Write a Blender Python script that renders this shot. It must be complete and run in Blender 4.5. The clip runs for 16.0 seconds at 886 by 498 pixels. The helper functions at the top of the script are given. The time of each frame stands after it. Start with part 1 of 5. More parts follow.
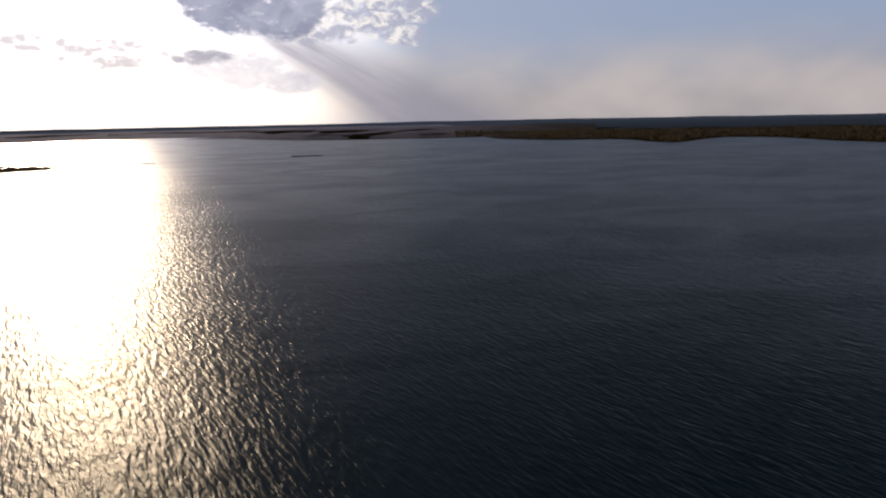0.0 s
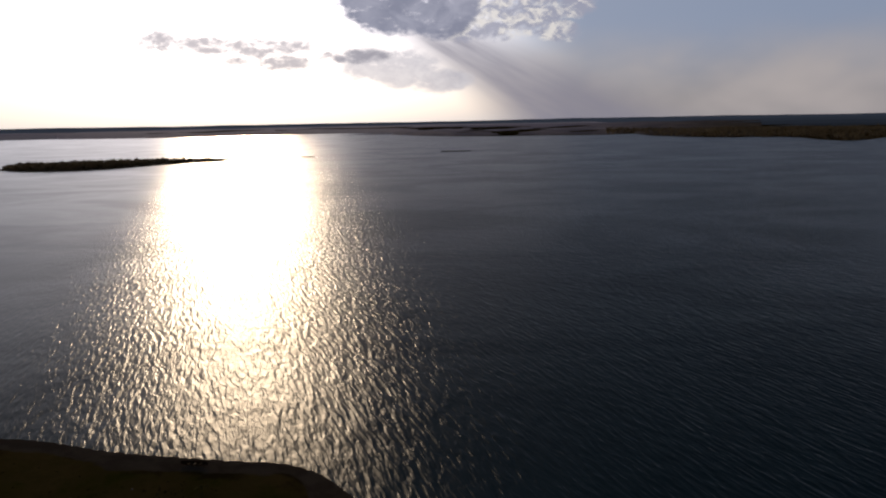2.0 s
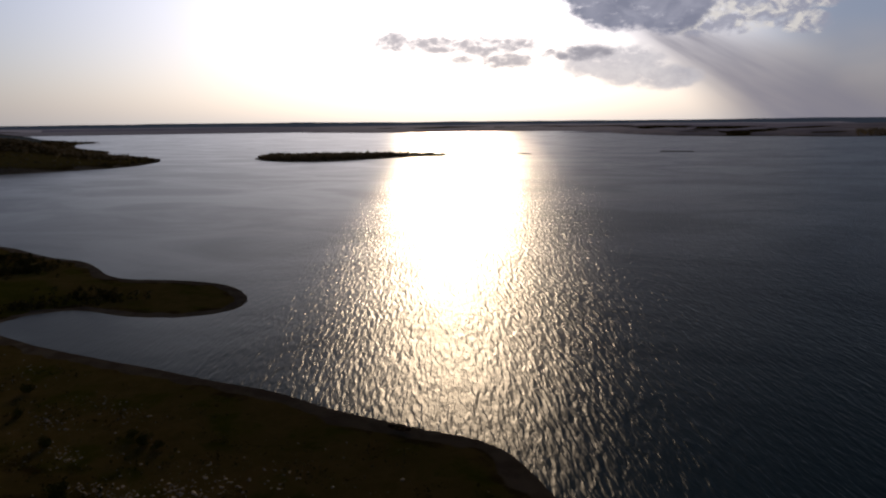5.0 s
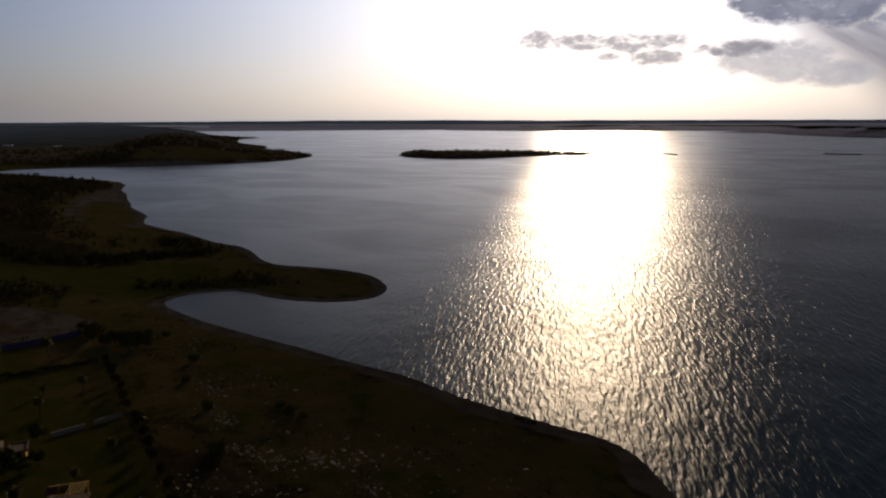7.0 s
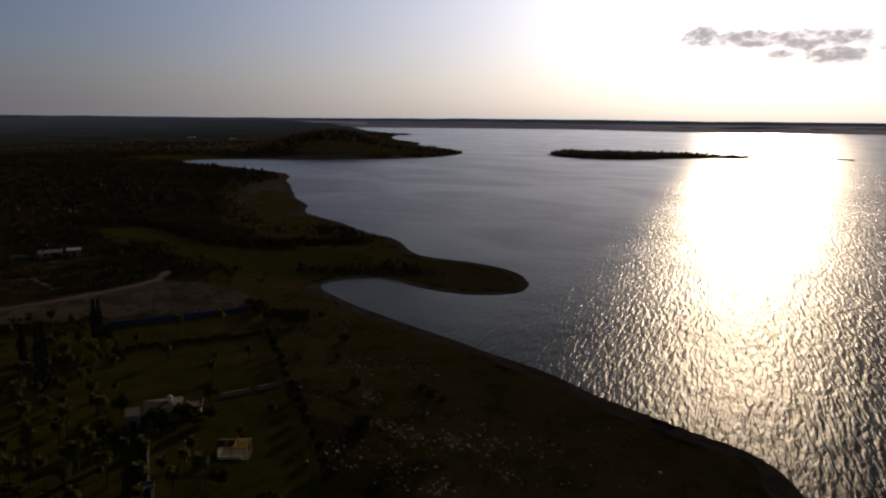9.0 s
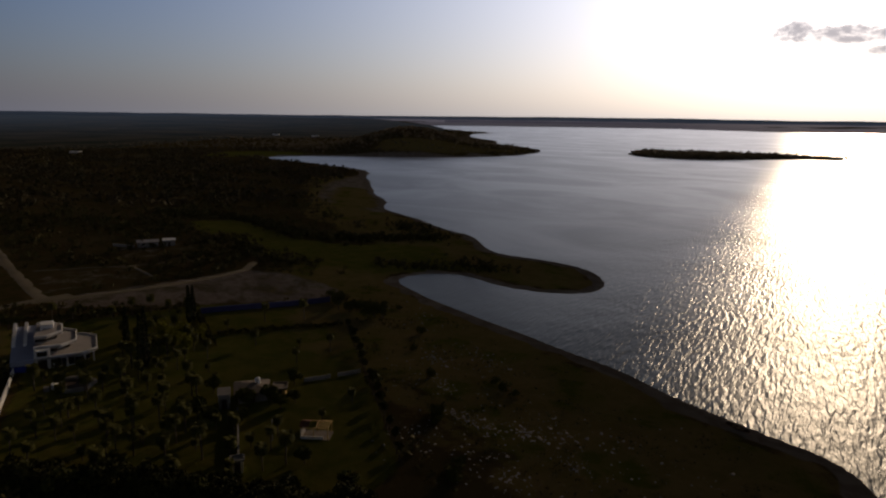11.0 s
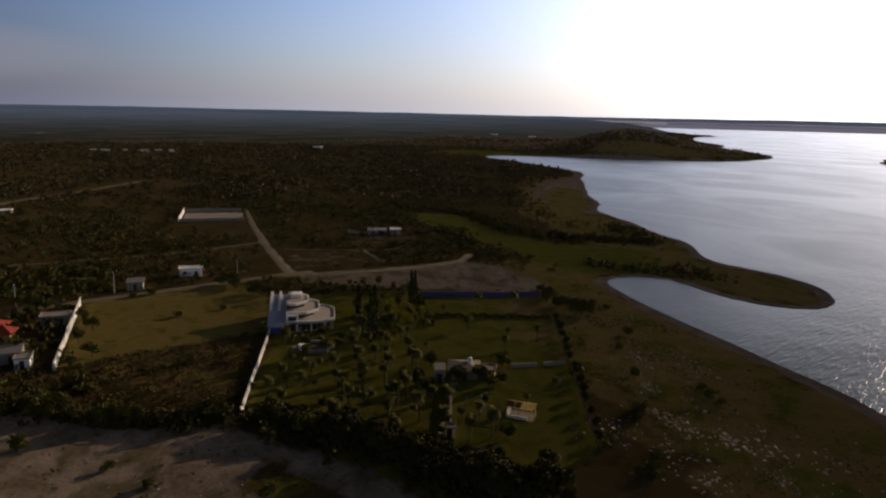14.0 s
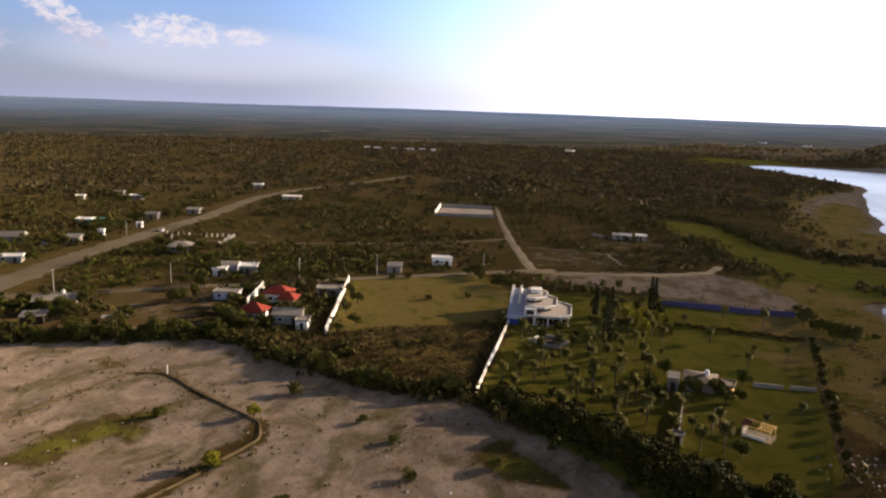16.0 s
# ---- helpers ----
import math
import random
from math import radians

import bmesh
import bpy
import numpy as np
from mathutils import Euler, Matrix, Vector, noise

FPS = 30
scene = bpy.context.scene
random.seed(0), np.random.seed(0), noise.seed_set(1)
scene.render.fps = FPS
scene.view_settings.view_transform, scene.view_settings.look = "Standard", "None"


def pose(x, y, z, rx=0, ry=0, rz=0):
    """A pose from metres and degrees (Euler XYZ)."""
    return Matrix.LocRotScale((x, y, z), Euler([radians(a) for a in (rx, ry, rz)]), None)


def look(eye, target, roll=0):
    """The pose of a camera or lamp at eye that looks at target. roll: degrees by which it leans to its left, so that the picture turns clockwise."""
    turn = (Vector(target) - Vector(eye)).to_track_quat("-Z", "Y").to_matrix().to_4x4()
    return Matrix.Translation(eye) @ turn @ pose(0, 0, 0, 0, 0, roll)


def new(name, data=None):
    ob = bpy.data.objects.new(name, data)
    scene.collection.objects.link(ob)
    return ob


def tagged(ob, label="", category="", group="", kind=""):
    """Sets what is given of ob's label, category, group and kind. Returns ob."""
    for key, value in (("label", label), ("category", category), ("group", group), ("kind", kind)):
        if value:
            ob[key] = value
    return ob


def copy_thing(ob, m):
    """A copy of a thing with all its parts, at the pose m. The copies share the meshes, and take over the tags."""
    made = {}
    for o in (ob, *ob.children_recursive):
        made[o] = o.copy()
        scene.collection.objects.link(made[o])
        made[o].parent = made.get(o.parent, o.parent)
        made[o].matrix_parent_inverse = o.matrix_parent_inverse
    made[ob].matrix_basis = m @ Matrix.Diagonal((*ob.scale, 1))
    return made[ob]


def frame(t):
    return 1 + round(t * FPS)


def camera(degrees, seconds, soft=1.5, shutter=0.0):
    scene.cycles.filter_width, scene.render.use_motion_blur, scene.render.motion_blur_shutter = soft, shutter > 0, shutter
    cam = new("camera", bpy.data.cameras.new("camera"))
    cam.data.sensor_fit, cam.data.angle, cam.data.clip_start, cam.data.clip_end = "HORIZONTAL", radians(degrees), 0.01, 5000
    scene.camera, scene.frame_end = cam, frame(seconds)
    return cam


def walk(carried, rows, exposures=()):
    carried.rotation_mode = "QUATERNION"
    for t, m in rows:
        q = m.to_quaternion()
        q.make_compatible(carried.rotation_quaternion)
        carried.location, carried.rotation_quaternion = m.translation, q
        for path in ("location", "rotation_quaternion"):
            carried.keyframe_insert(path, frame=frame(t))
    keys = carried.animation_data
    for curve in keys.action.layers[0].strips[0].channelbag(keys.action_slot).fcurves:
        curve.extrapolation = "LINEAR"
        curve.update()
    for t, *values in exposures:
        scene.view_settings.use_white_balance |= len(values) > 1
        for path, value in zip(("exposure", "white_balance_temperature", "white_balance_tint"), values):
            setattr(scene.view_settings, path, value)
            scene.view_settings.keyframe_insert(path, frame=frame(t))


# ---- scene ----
# ---------------------------------------------------------------- camera
cam = camera(63.5, 16.0, soft=2.2)
PATH = [
    (0, (-13.63, 14.71, 61.26), (-23.697, 112.606, 43.511), -1.14),
    (0.5, (-12.86, 13.54, 60.61), (-27.357, 110.904, 43.000), -1.13),
    (1, (-12.1, 12.4, 59.97), (-31.216, 108.959, 42.337), -1.11),
    (1.5, (-11.39, 11.32, 59.44), (-35.499, 106.743, 41.742), -1.09),
    (2, (-10.66, 10.4, 59.17), (-40.528, 104.167, 41.402), -1.07),
    (2.5, (-10.06, 9.47, 59.14), (-45.383, 101.362, 41.587), -1.03),
    (3, (-9.38, 8.61, 59.2), (-49.453, 98.523, 41.597), -0.95),
    (3.5, (-8.65, 7.86, 59.35), (-52.712, 95.875, 41.690), -0.82),
    (4, (-7.94, 7.09, 59.48), (-56.080, 92.940, 41.809), -0.65),
    (6.5, (-4.11, 3.19, 60.08), (-71.010, 75.349, 42.262), -0.41),
    (7, (-3.32, 2.53, 60.14), (-73.743, 71.242, 42.271), -0.19),
    (7.5, (-2.62, 1.95, 60.19), (-76.570, 66.830, 42.248), 0.02),
    (8, (-1.83, 1.42, 60.15), (-79.526, 61.742, 42.135), 0.22),
    (8.5, (-0.89, 0.83, 60.06), (-81.699, 56.904, 42.015), 0.39),
    (9, (-0.02, 0.09, 59.99), (-82.890, 53.050, 41.884), 0.53),
    (11.5, (4.39, -2.95, 60.33), (-84.624, 38.687, 41.812), 0.72),
    (12, (5.49, -3.8, 60.46), (-84.598, 35.417, 41.856), 0.77),
    (12.5, (6.75, -4.61, 60.43), (-84.677, 31.295, 41.672), 0.84),
    (13, (8.17, -5.35, 60.36), (-85.197, 25.151, 41.590), 0.93),
    (13.5, (9.64, -5.67, 60.35), (-85.622, 18.271, 41.590), 1.05),
    (14, (11.16, -5.77, 60.38), (-85.686, 10.581, 41.581), 1.22),
    (14.5, (12.85, -5.72, 60.21), (-85.025, 2.365, 41.363), 1.43),
    (15, (14.53, -5.57, 59.95), (-83.677, -6.662, 41.130), 1.63),
    (15.5, (15.91, -5.23, 59.88), (-81.868, -14.391, 41.024), 1.81),
    (16, (17.14, -4.99, 60.05), (-79.467, -22.294, 40.877), 1.94),
]
walk(cam, [(t, look(eye, target, roll)) for t, eye, target, roll in PATH],
     exposures=[(0.0, -1.2, 6150, 14), (1.0, -1.4, 6150, 14), (2.5, -1.6, 6150, 14), (4.0, -1.65, 6150, 14), (9.0, -1.9, 6150, 14), (12.0, -1.5, 6150, 14), (13.5, -0.75, 6150, 14), (14.5, 0.0, 6150, 14), (15.0, 0.4, 6150, 14), (15.5, 0.75, 6150, 14), (16.0, 1.2, 6150, 14)])

# ---------------------------------------------------------------- sky, sun
SUN_AZ, SUN_EL = 33.6, 15.5          # degrees to the left of +y, and above the horizon
sun_way = Vector((-math.sin(radians(SUN_AZ)) * math.cos(radians(SUN_EL)),
                  math.cos(radians(SUN_AZ)) * math.cos(radians(SUN_EL)), math.sin(radians(SUN_EL))))


class Nodes:
    """Short forms for building a node tree."""

    def __init__(self, tree):
        self.tree = tree
        tree.nodes.clear()

    def add(self, kind, **settings):
        n = self.tree.nodes.new(kind)
        for key, value in settings.items():
            setattr(n, key, value)
        return n

    def plug(self, socket, value):
        if isinstance(value, bpy.types.NodeSocket):
            self.tree.links.new(value, socket)
        elif isinstance(value, (int, float)) and socket.type in ("RGBA", "VECTOR"):
            socket.default_value = (value,) * 3 + ((1,) if socket.type == "RGBA" else ())
        elif isinstance(value, tuple) and socket.type == "RGBA" and len(value) == 3:
            socket.default_value = (*value, 1)
        else:
            socket.default_value = value

    def math(self, op, a, b=0.0, c=0.0, clamp=False):
        n = self.add("ShaderNodeMath", operation=op, use_clamp=clamp)
        for s, v in zip(n.inputs, (a, b, c)):
            self.plug(s, v)
        return n.outputs[0]

    def vec(self, op, a, b=(0, 0, 0)):
        n = self.add("ShaderNodeVectorMath", operation=op)
        self.plug(n.inputs[0], a)
        self.plug(n.inputs[1], b)
        return n.outputs[1] if op in ("DOT_PRODUCT", "LENGTH") else n.outputs[0]

    def mix(self, f, a, b, how="MIX"):
        n = self.add("ShaderNodeMix", data_type="RGBA", blend_type=how)
        self.plug(n.inputs[0], f)
        self.plug(n.inputs[6], a)
        self.plug(n.inputs[7], b)
        return n.outputs[2]

    def noise(self, where, scale, detail=4.0, rough=0.55, warp=0.0):
        n = self.add("ShaderNodeTexNoise")
        self.plug(n.inputs["Vector"], where)
        for key, v in (("Scale", scale), ("Detail", detail), ("Roughness", rough), ("Distortion", warp)):
            n.inputs[key].default_value = v
        return n.outputs[0]

    def step(self, v, lo, hi, a=0.0, b=1.0):
        n = self.add("ShaderNodeMapRange", interpolation_type="SMOOTHSTEP")
        for s, x in zip(n.inputs, (v, lo, hi, a, b)):
            self.plug(s, x)
        return n.outputs[0]

    def stretch(self, where, sx, sy, sz, turn=0.0):
        n = self.add("ShaderNodeMapping")
        self.plug(n.inputs[0], where)
        n.inputs["Scale"].default_value = (sx, sy, sz)
        n.inputs["Rotation"].default_value = (0, 0, radians(turn))
        return n.outputs[0]


def make_world():
    world = bpy.data.worlds.new("evening_sky")
    scene.world = world
    world.use_nodes = True
    n = Nodes(world.node_tree)
    sky = n.add("ShaderNodeTexSky", sky_type="NISHITA", sun_disc=False, sun_elevation=radians(SUN_EL),
                sun_rotation=radians(-SUN_AZ), altitude=100, air_density=1.0, dust_density=1.6, ozone_density=2.5)
    way = n.add("ShaderNodeTexCoord").outputs["Generated"]
    xyz = n.add("ShaderNodeSeparateXYZ")
    n.plug(xyz.inputs[0], way)
    x, y, z = xyz.outputs
    az = n.math("DEGREES", n.math("ARCTAN2", n.math("MULTIPLY", x, -1.0), y))
    el = n.math("DEGREES", n.math("ARCSINE", z))
    spot = n.add("ShaderNodeCombineXYZ")
    n.plug(spot.inputs[0], az)
    n.plug(spot.inputs[1], n.math("MULTIPLY", el, 1.7))
    spot = spot.outputs[0]
    fine = n.noise(spot, 1.3, 4, 0.55, 0.2)

    def bank(az0, el0, half_az, half_el, lean=0.0, soft=1.0):
        """1 inside an oval of the sky, falling to 0 at its edge."""
        dx = n.math("SUBTRACT", az, az0)
        dy = n.math("SUBTRACT", n.math("SUBTRACT", el, el0), n.math("MULTIPLY", dx, lean))
        dx, dy = n.math("DIVIDE", dx, half_az), n.math("DIVIDE", dy, half_el)
        r = n.math("ADD", n.math("MULTIPLY", dx, dx), n.math("MULTIPLY", dy, dy))
        return n.step(r, 1.0 + 0.5 * soft, 1.0 - 0.9 * soft)

    base = n.mix(1.0, sky.outputs[0], (0.92, 0.96, 1.22), "MULTIPLY")
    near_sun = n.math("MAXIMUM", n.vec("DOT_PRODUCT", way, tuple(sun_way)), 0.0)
    # the upper sky, mostly out of view, dimmed and yellowed to cut its fill light
    high = n.step(el, 8.0, 26.0)
    base = n.mix(1.0, base, n.mix(high, (1.0, 1.0, 1.0), (0.12, 0.105, 0.085)), "MULTIPLY")
    # dusty haze low over the horizon, paler towards the sun
    low = n.math("POWER", 2.718, n.math("MULTIPLY", n.math("MAXIMUM", el, 0.0), -0.30))
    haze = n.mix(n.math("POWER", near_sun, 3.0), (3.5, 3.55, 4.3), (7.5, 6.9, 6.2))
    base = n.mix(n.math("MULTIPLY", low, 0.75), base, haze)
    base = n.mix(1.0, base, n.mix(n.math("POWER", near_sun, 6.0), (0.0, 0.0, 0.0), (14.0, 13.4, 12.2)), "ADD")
    # brighter over the lake and its western shore, where the dust scatters the low sun
    base = n.mix(1.0, base, n.mix(n.math("MULTIPLY", n.math("MULTIPLY", n.step(az, 118.0, 88.0), n.step(az, -60.0, -20.0)), n.step(el, 20.0, 10.0)), (0.72, 0.73, 0.80), (1.45, 1.45, 1.45)), "MULTIPLY")
    # the side away from the sun is duller
    base = n.mix(1.0, base, n.mix(n.step(n.vec("DOT_PRODUCT", way, tuple(sun_way)), -0.75, 0.1), (0.32, 0.31, 0.30), (1.0, 1.0, 1.0)), "MULTIPLY")
    # north of the cloud the sky is grey-mauve low down and blue-grey above
    tone = n.mix(n.step(el, 0.5, 7.0), (8.8, 8.1, 7.7), (7.4, 8.7, 11.0))
    tone = n.mix(n.math("MULTIPLY", n.step(n.noise(spot, 0.10, 3, 0.5, 0.1), 0.30, 0.75), n.step(el, 7.5, 2.5)), tone, (12.6, 11.2, 10.2))
    base = n.mix(n.math("MULTIPLY", n.math("MULTIPLY", n.step(az, 17.0, 6.0), 0.92), n.step(el, 20.0, 11.0)), base, tone)
    puff = n.noise(spot, 0.75, 5, 0.6, 0.35)

    def heap(banks, lo, hi, ragged=0.9):
        mask = banks[0]
        for b in banks[1:]:
            mask = n.math("MAXIMUM", mask, b)
        d = n.math("ADD", n.math("MULTIPLY", n.math("SUBTRACT", puff, 0.5), ragged), n.math("MULTIPLY", n.math("SUBTRACT", fine, 0.5), ragged * 0.6))
        return n.step(n.math("ADD", mask, n.math("MULTIPLY", d, n.math("MULTIPLY", mask, 3.0, clamp=True))), lo, hi)

    # the shadow that the big cloud throws through the haze, in slanting streaks
    left_side = n.math("ADD", 12.4, n.math("MULTIPLY", el, 1.35))
    right_side = n.math("ADD", -2.0, n.math("MULTIPLY", el, 2.3))
    fan = n.math("DIVIDE", n.math("SUBTRACT", az, right_side), n.math("SUBTRACT", left_side, right_side))
    streak = n.add("ShaderNodeCombineXYZ")
    n.plug(streak.inputs[0], fan)
    n.plug(streak.inputs[1], n.math("MULTIPLY", el, 0.05))
    streaks = n.step(n.noise(streak.outputs[0], 4.5, 3, 0.5), 0.25, 0.75, 0.72, 1.0)
    shade = n.math("MULTIPLY", n.math("MULTIPLY", n.step(fan, -0.15, 0.55), n.step(fan, 1.2, 0.72)), n.step(el, 8.5, 5.5))
    base = n.mix(n.math("MULTIPLY", n.math("MULTIPLY", shade, streaks), 0.88), base, (6.6, 6.3, 7.5))
    # a pale grey cloud low down, the dark cloud over it, and its sunlit lumpy end
    pale = heap([bank(23.2, 4.4, 2.6, 1.5), bank(20.6, 3.9, 3.2, 1.7), bank(17.5, 3.0, 2.6, 1.0)], 0.05, 1.0, 1.3)
    base = n.mix(n.math("MULTIPLY", pale, 0.8), base, n.mix(n.step(puff, 0.35, 0.7), (13.2, 12.8, 13.6), (18.0, 17.2, 17.0)))
    lit = heap([bank(13.5, 7.7, 3.6, 1.9), bank(10.2, 8.0, 2.4, 2.0), bank(15.8, 6.5, 1.8, 0.8), bank(8.6, 6.5, 1.8, 1.0), bank(7.2, 8.3, 1.6, 1.1)], 0.15, 1.05, 1.9)
    base = n.mix(n.math("MULTIPLY", lit, 0.9), base, n.mix(n.step(n.noise(spot, 0.62, 5, 0.6, 0.7), 0.44, 0.60), (10.2, 10.2, 11.8), (22.5, 21.0, 18.5)))
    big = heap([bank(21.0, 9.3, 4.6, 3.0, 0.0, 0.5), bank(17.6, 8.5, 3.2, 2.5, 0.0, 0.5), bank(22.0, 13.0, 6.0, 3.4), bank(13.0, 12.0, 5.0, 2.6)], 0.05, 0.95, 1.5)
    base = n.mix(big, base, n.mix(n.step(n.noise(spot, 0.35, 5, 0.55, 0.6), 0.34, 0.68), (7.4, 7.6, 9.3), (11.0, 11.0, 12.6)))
    # unseen dark cloud deck, added above the view so the water reflects less
    base = n.mix(n.math("MULTIPLY", bank(-8, 23, 42, 11.5), 0.95), base, (0.7, 0.9, 1.5))
    strips = heap([bank(38.4, 5.9, 1.7, 0.8), bank(35.2, 5.7, 2.8, 0.7), bank(30.8, 5.5, 4.4, 0.85), bank(29.6, 4.5, 2.2, 0.75), bank(33.0, 4.6, 1.2, 0.4),
                   bank(24.4, 4.9, 3.0, 0.6)], -0.05, 1.25, 2.2)
    base = n.mix(n.math("MULTIPLY", strips, 0.85), base, n.mix(n.step(puff, 0.35, 0.65), (11.5, 11.0, 11.6), (9.0, 8.6, 9.4)))
    base = n.mix(n.math("MULTIPLY", bank(117.5, 3.4, 12.0, 2.0), 0.30), base, (4.6, 4.2, 4.7))
    curl = n.noise(spot, 1.15, 6, 0.62, 0.45)
    west = n.math("MAXIMUM", n.math("MAXIMUM", bank(127.7, 5.3, 3.3, 1.15, 0.60), n.math("MULTIPLY", bank(120.6, 4.9, 3.8, 1.2, 0.05), 0.85)),
                  n.math("MAXIMUM", n.math("MULTIPLY", bank(115.6, 4.8, 1.9, 0.7), 0.75), n.math("MULTIPLY", bank(131.8, 3.7, 1.4, 0.8), 0.8)))
    heaps = n.step(n.math("ADD", west, n.math("MULTIPLY", n.math("SUBTRACT", curl, 0.5), n.math("MULTIPLY", n.math("MULTIPLY", west, 3.0, clamp=True), 4.2))), 0.10, 1.35)
    lit_top = n.step(n.math("ADD", n.math("SUBTRACT", el, n.math("MULTIPLY", n.math("SUBTRACT", az, 121.0), 0.22)), n.math("MULTIPLY", n.math("SUBTRACT", curl, 0.5), 5.0)), 2.6, 4.6)
    base = n.mix(n.math("MULTIPLY", heaps, 0.85), base, n.mix(lit_top, (2.5, 2.35, 2.85), (4.0, 3.6, 3.5)))
    back = n.add("ShaderNodeBackground")
    n.plug(back.inputs[0], base)
    back.inputs[1].default_value = 0.10
    out = n.add("ShaderNodeOutputWorld")
    n.plug(out.inputs[0], back.outputs[0])


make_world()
sun = new("sun", bpy.data.lights.new("sun", "SUN"))
sun.data.energy, sun.data.angle, sun.data.color = 5.0, radians(0.5), (1.0, 0.75, 0.46)
sun.matrix_world = look(sun_way * 300, (0, 0, 0))


# ---------------------------------------------------------------- materials
def material(name):
    m = bpy.data.materials.new(name)
    m.use_nodes = True
    n = Nodes(m.node_tree)
    b, out = n.add("ShaderNodeBsdfPrincipled"), n.add("ShaderNodeOutputMaterial")
    n.plug(out.inputs[0], b.outputs[0])
    return m, n, b.inputs


def place(n, kind="Object"):
    return n.add("ShaderNodeTexCoord").outputs[kind]


def bump(n, inputs, height, strength, distance):
    b = n.add("ShaderNodeBump")
    b.inputs["Strength"].default_value, b.inputs["Distance"].default_value = strength, distance
    n.plug(b.inputs["Height"], height)
    n.plug(inputs["Normal"], b.outputs[0])


def surface(name, colour, other, rough=0.8, scale=1.0, fine=8.0, relief=0.01, metal=0.0, amount=0.6):
    """A plain material: two colours blended by stains, a fine grain and a little relief."""
    m, n, s = material(name)
    at = place(n)
    big, small = n.noise(at, scale, 5, 0.6, 0.3), n.noise(at, fine, 4, 0.6)
    info = n.add("ShaderNodeObjectInfo").outputs["Random"]
    f = n.math("MULTIPLY", n.step(big, 0.35, 0.7), amount)
    c = n.mix(f, colour, other)
    c = n.mix(n.math("MULTIPLY", small, 0.35), c, tuple(v * 0.6 for v in colour))
    c = n.mix(n.math("MULTIPLY", info, 0.2), c, other)
    n.plug(s["Base Color"], c)
    n.plug(s["Roughness"], rough)
    n.plug(s["Specular IOR Level"], 0.5 if rough < 0.6 else 0.12)
    n.plug(s["Metallic"], metal)
    bump(n, s, small, 0.5, relief)
    return m


def water_material():
    """Wind waves whose crests run towards the sun; calmer and glossier in the lee of the near shore."""
    m = bpy.data.materials.new("lake_water")
    m.use_nodes = True
    n = Nodes(m.node_tree)
    at = place(n)

    def along(where, across, length, turn):
        c = n.add("ShaderNodeMapping", vector_type="TEXTURE")
        n.plug(c.inputs[0], where)
        c.inputs["Scale"].default_value = (across, length, 1.0)
        c.inputs["Rotation"].default_value = (0, 0, radians(turn))
        return c.outputs[0]

    xyz = n.add("ShaderNodeSeparateXYZ")
    n.plug(xyz.inputs[0], at)
    lee = n.step(n.math("ADD", xyz.outputs[0], n.math("MULTIPLY", xyz.outputs[1], 0.66)), -170.0, 30.0, 0.0, 1.0)
    gusts = n.noise(along(at, 130.0, 80.0, 20), 1.0, 5, 0.6, 0.9)
    waves_long = n.noise(along(at, 1.05, 5.2, 37), 1.0, 2, 0.45, 0.35)
    waves_mid = n.noise(along(at, 0.62, 2.4, 46), 1.0, 2, 0.5, 0.3)
    swell = n.noise(along(at, 3.6, 12.0, 31), 1.0, 2, 0.5, 0.6)
    h = n.math("ADD", n.math("ADD", waves_long, n.math("MULTIPLY", waves_mid, 0.22)), n.math("MULTIPLY", swell, 0.8))
    h = n.math("MULTIPLY", h, n.step(lee, 0.0, 0.75, 0.12, 1.0))
    b = n.add("ShaderNodeBump")
    b.inputs["Strength"].default_value, b.inputs["Distance"].default_value = 1.0, 0.29
    n.plug(b.inputs["Height"], h)
    deep = n.add("ShaderNodeBsdfDiffuse")
    n.plug(deep.inputs["Color"], n.mix(n.step(gusts, 0.35, 0.65), (0.004, 0.016, 0.030), (0.008, 0.025, 0.042)))
    gloss = n.add("ShaderNodeBsdfAnisotropic", distribution="BECKMANN")
    n.plug(gloss.inputs["Roughness"], n.math("SUBTRACT", 0.375, n.math("MULTIPLY", lee, 0.02)))
    n.plug(gloss.inputs["Normal"], b.outputs[0])
    fresnel = n.add("ShaderNodeFresnel")
    fresnel.inputs["IOR"].default_value = 1.33
    n.plug(fresnel.inputs["Normal"], b.outputs[0])
    # steep wave faces send back less of the sky than a calm sheet
    sent = n.math("MULTIPLY", n.step(lee, 0.1, 0.95, 0.85, 0.60), n.step(gusts, 0.34, 0.66, 0.84, 1.10))
    both = n.add("ShaderNodeMixShader")
    n.plug(both.inputs[0], n.math("MULTIPLY", fresnel.outputs[0], sent))
    n.plug(both.inputs[1], deep.outputs[0])
    n.plug(both.inputs[2], gloss.outputs[0])
    n.plug(n.add("ShaderNodeOutputMaterial").inputs[0], both.outputs[0])
    return m


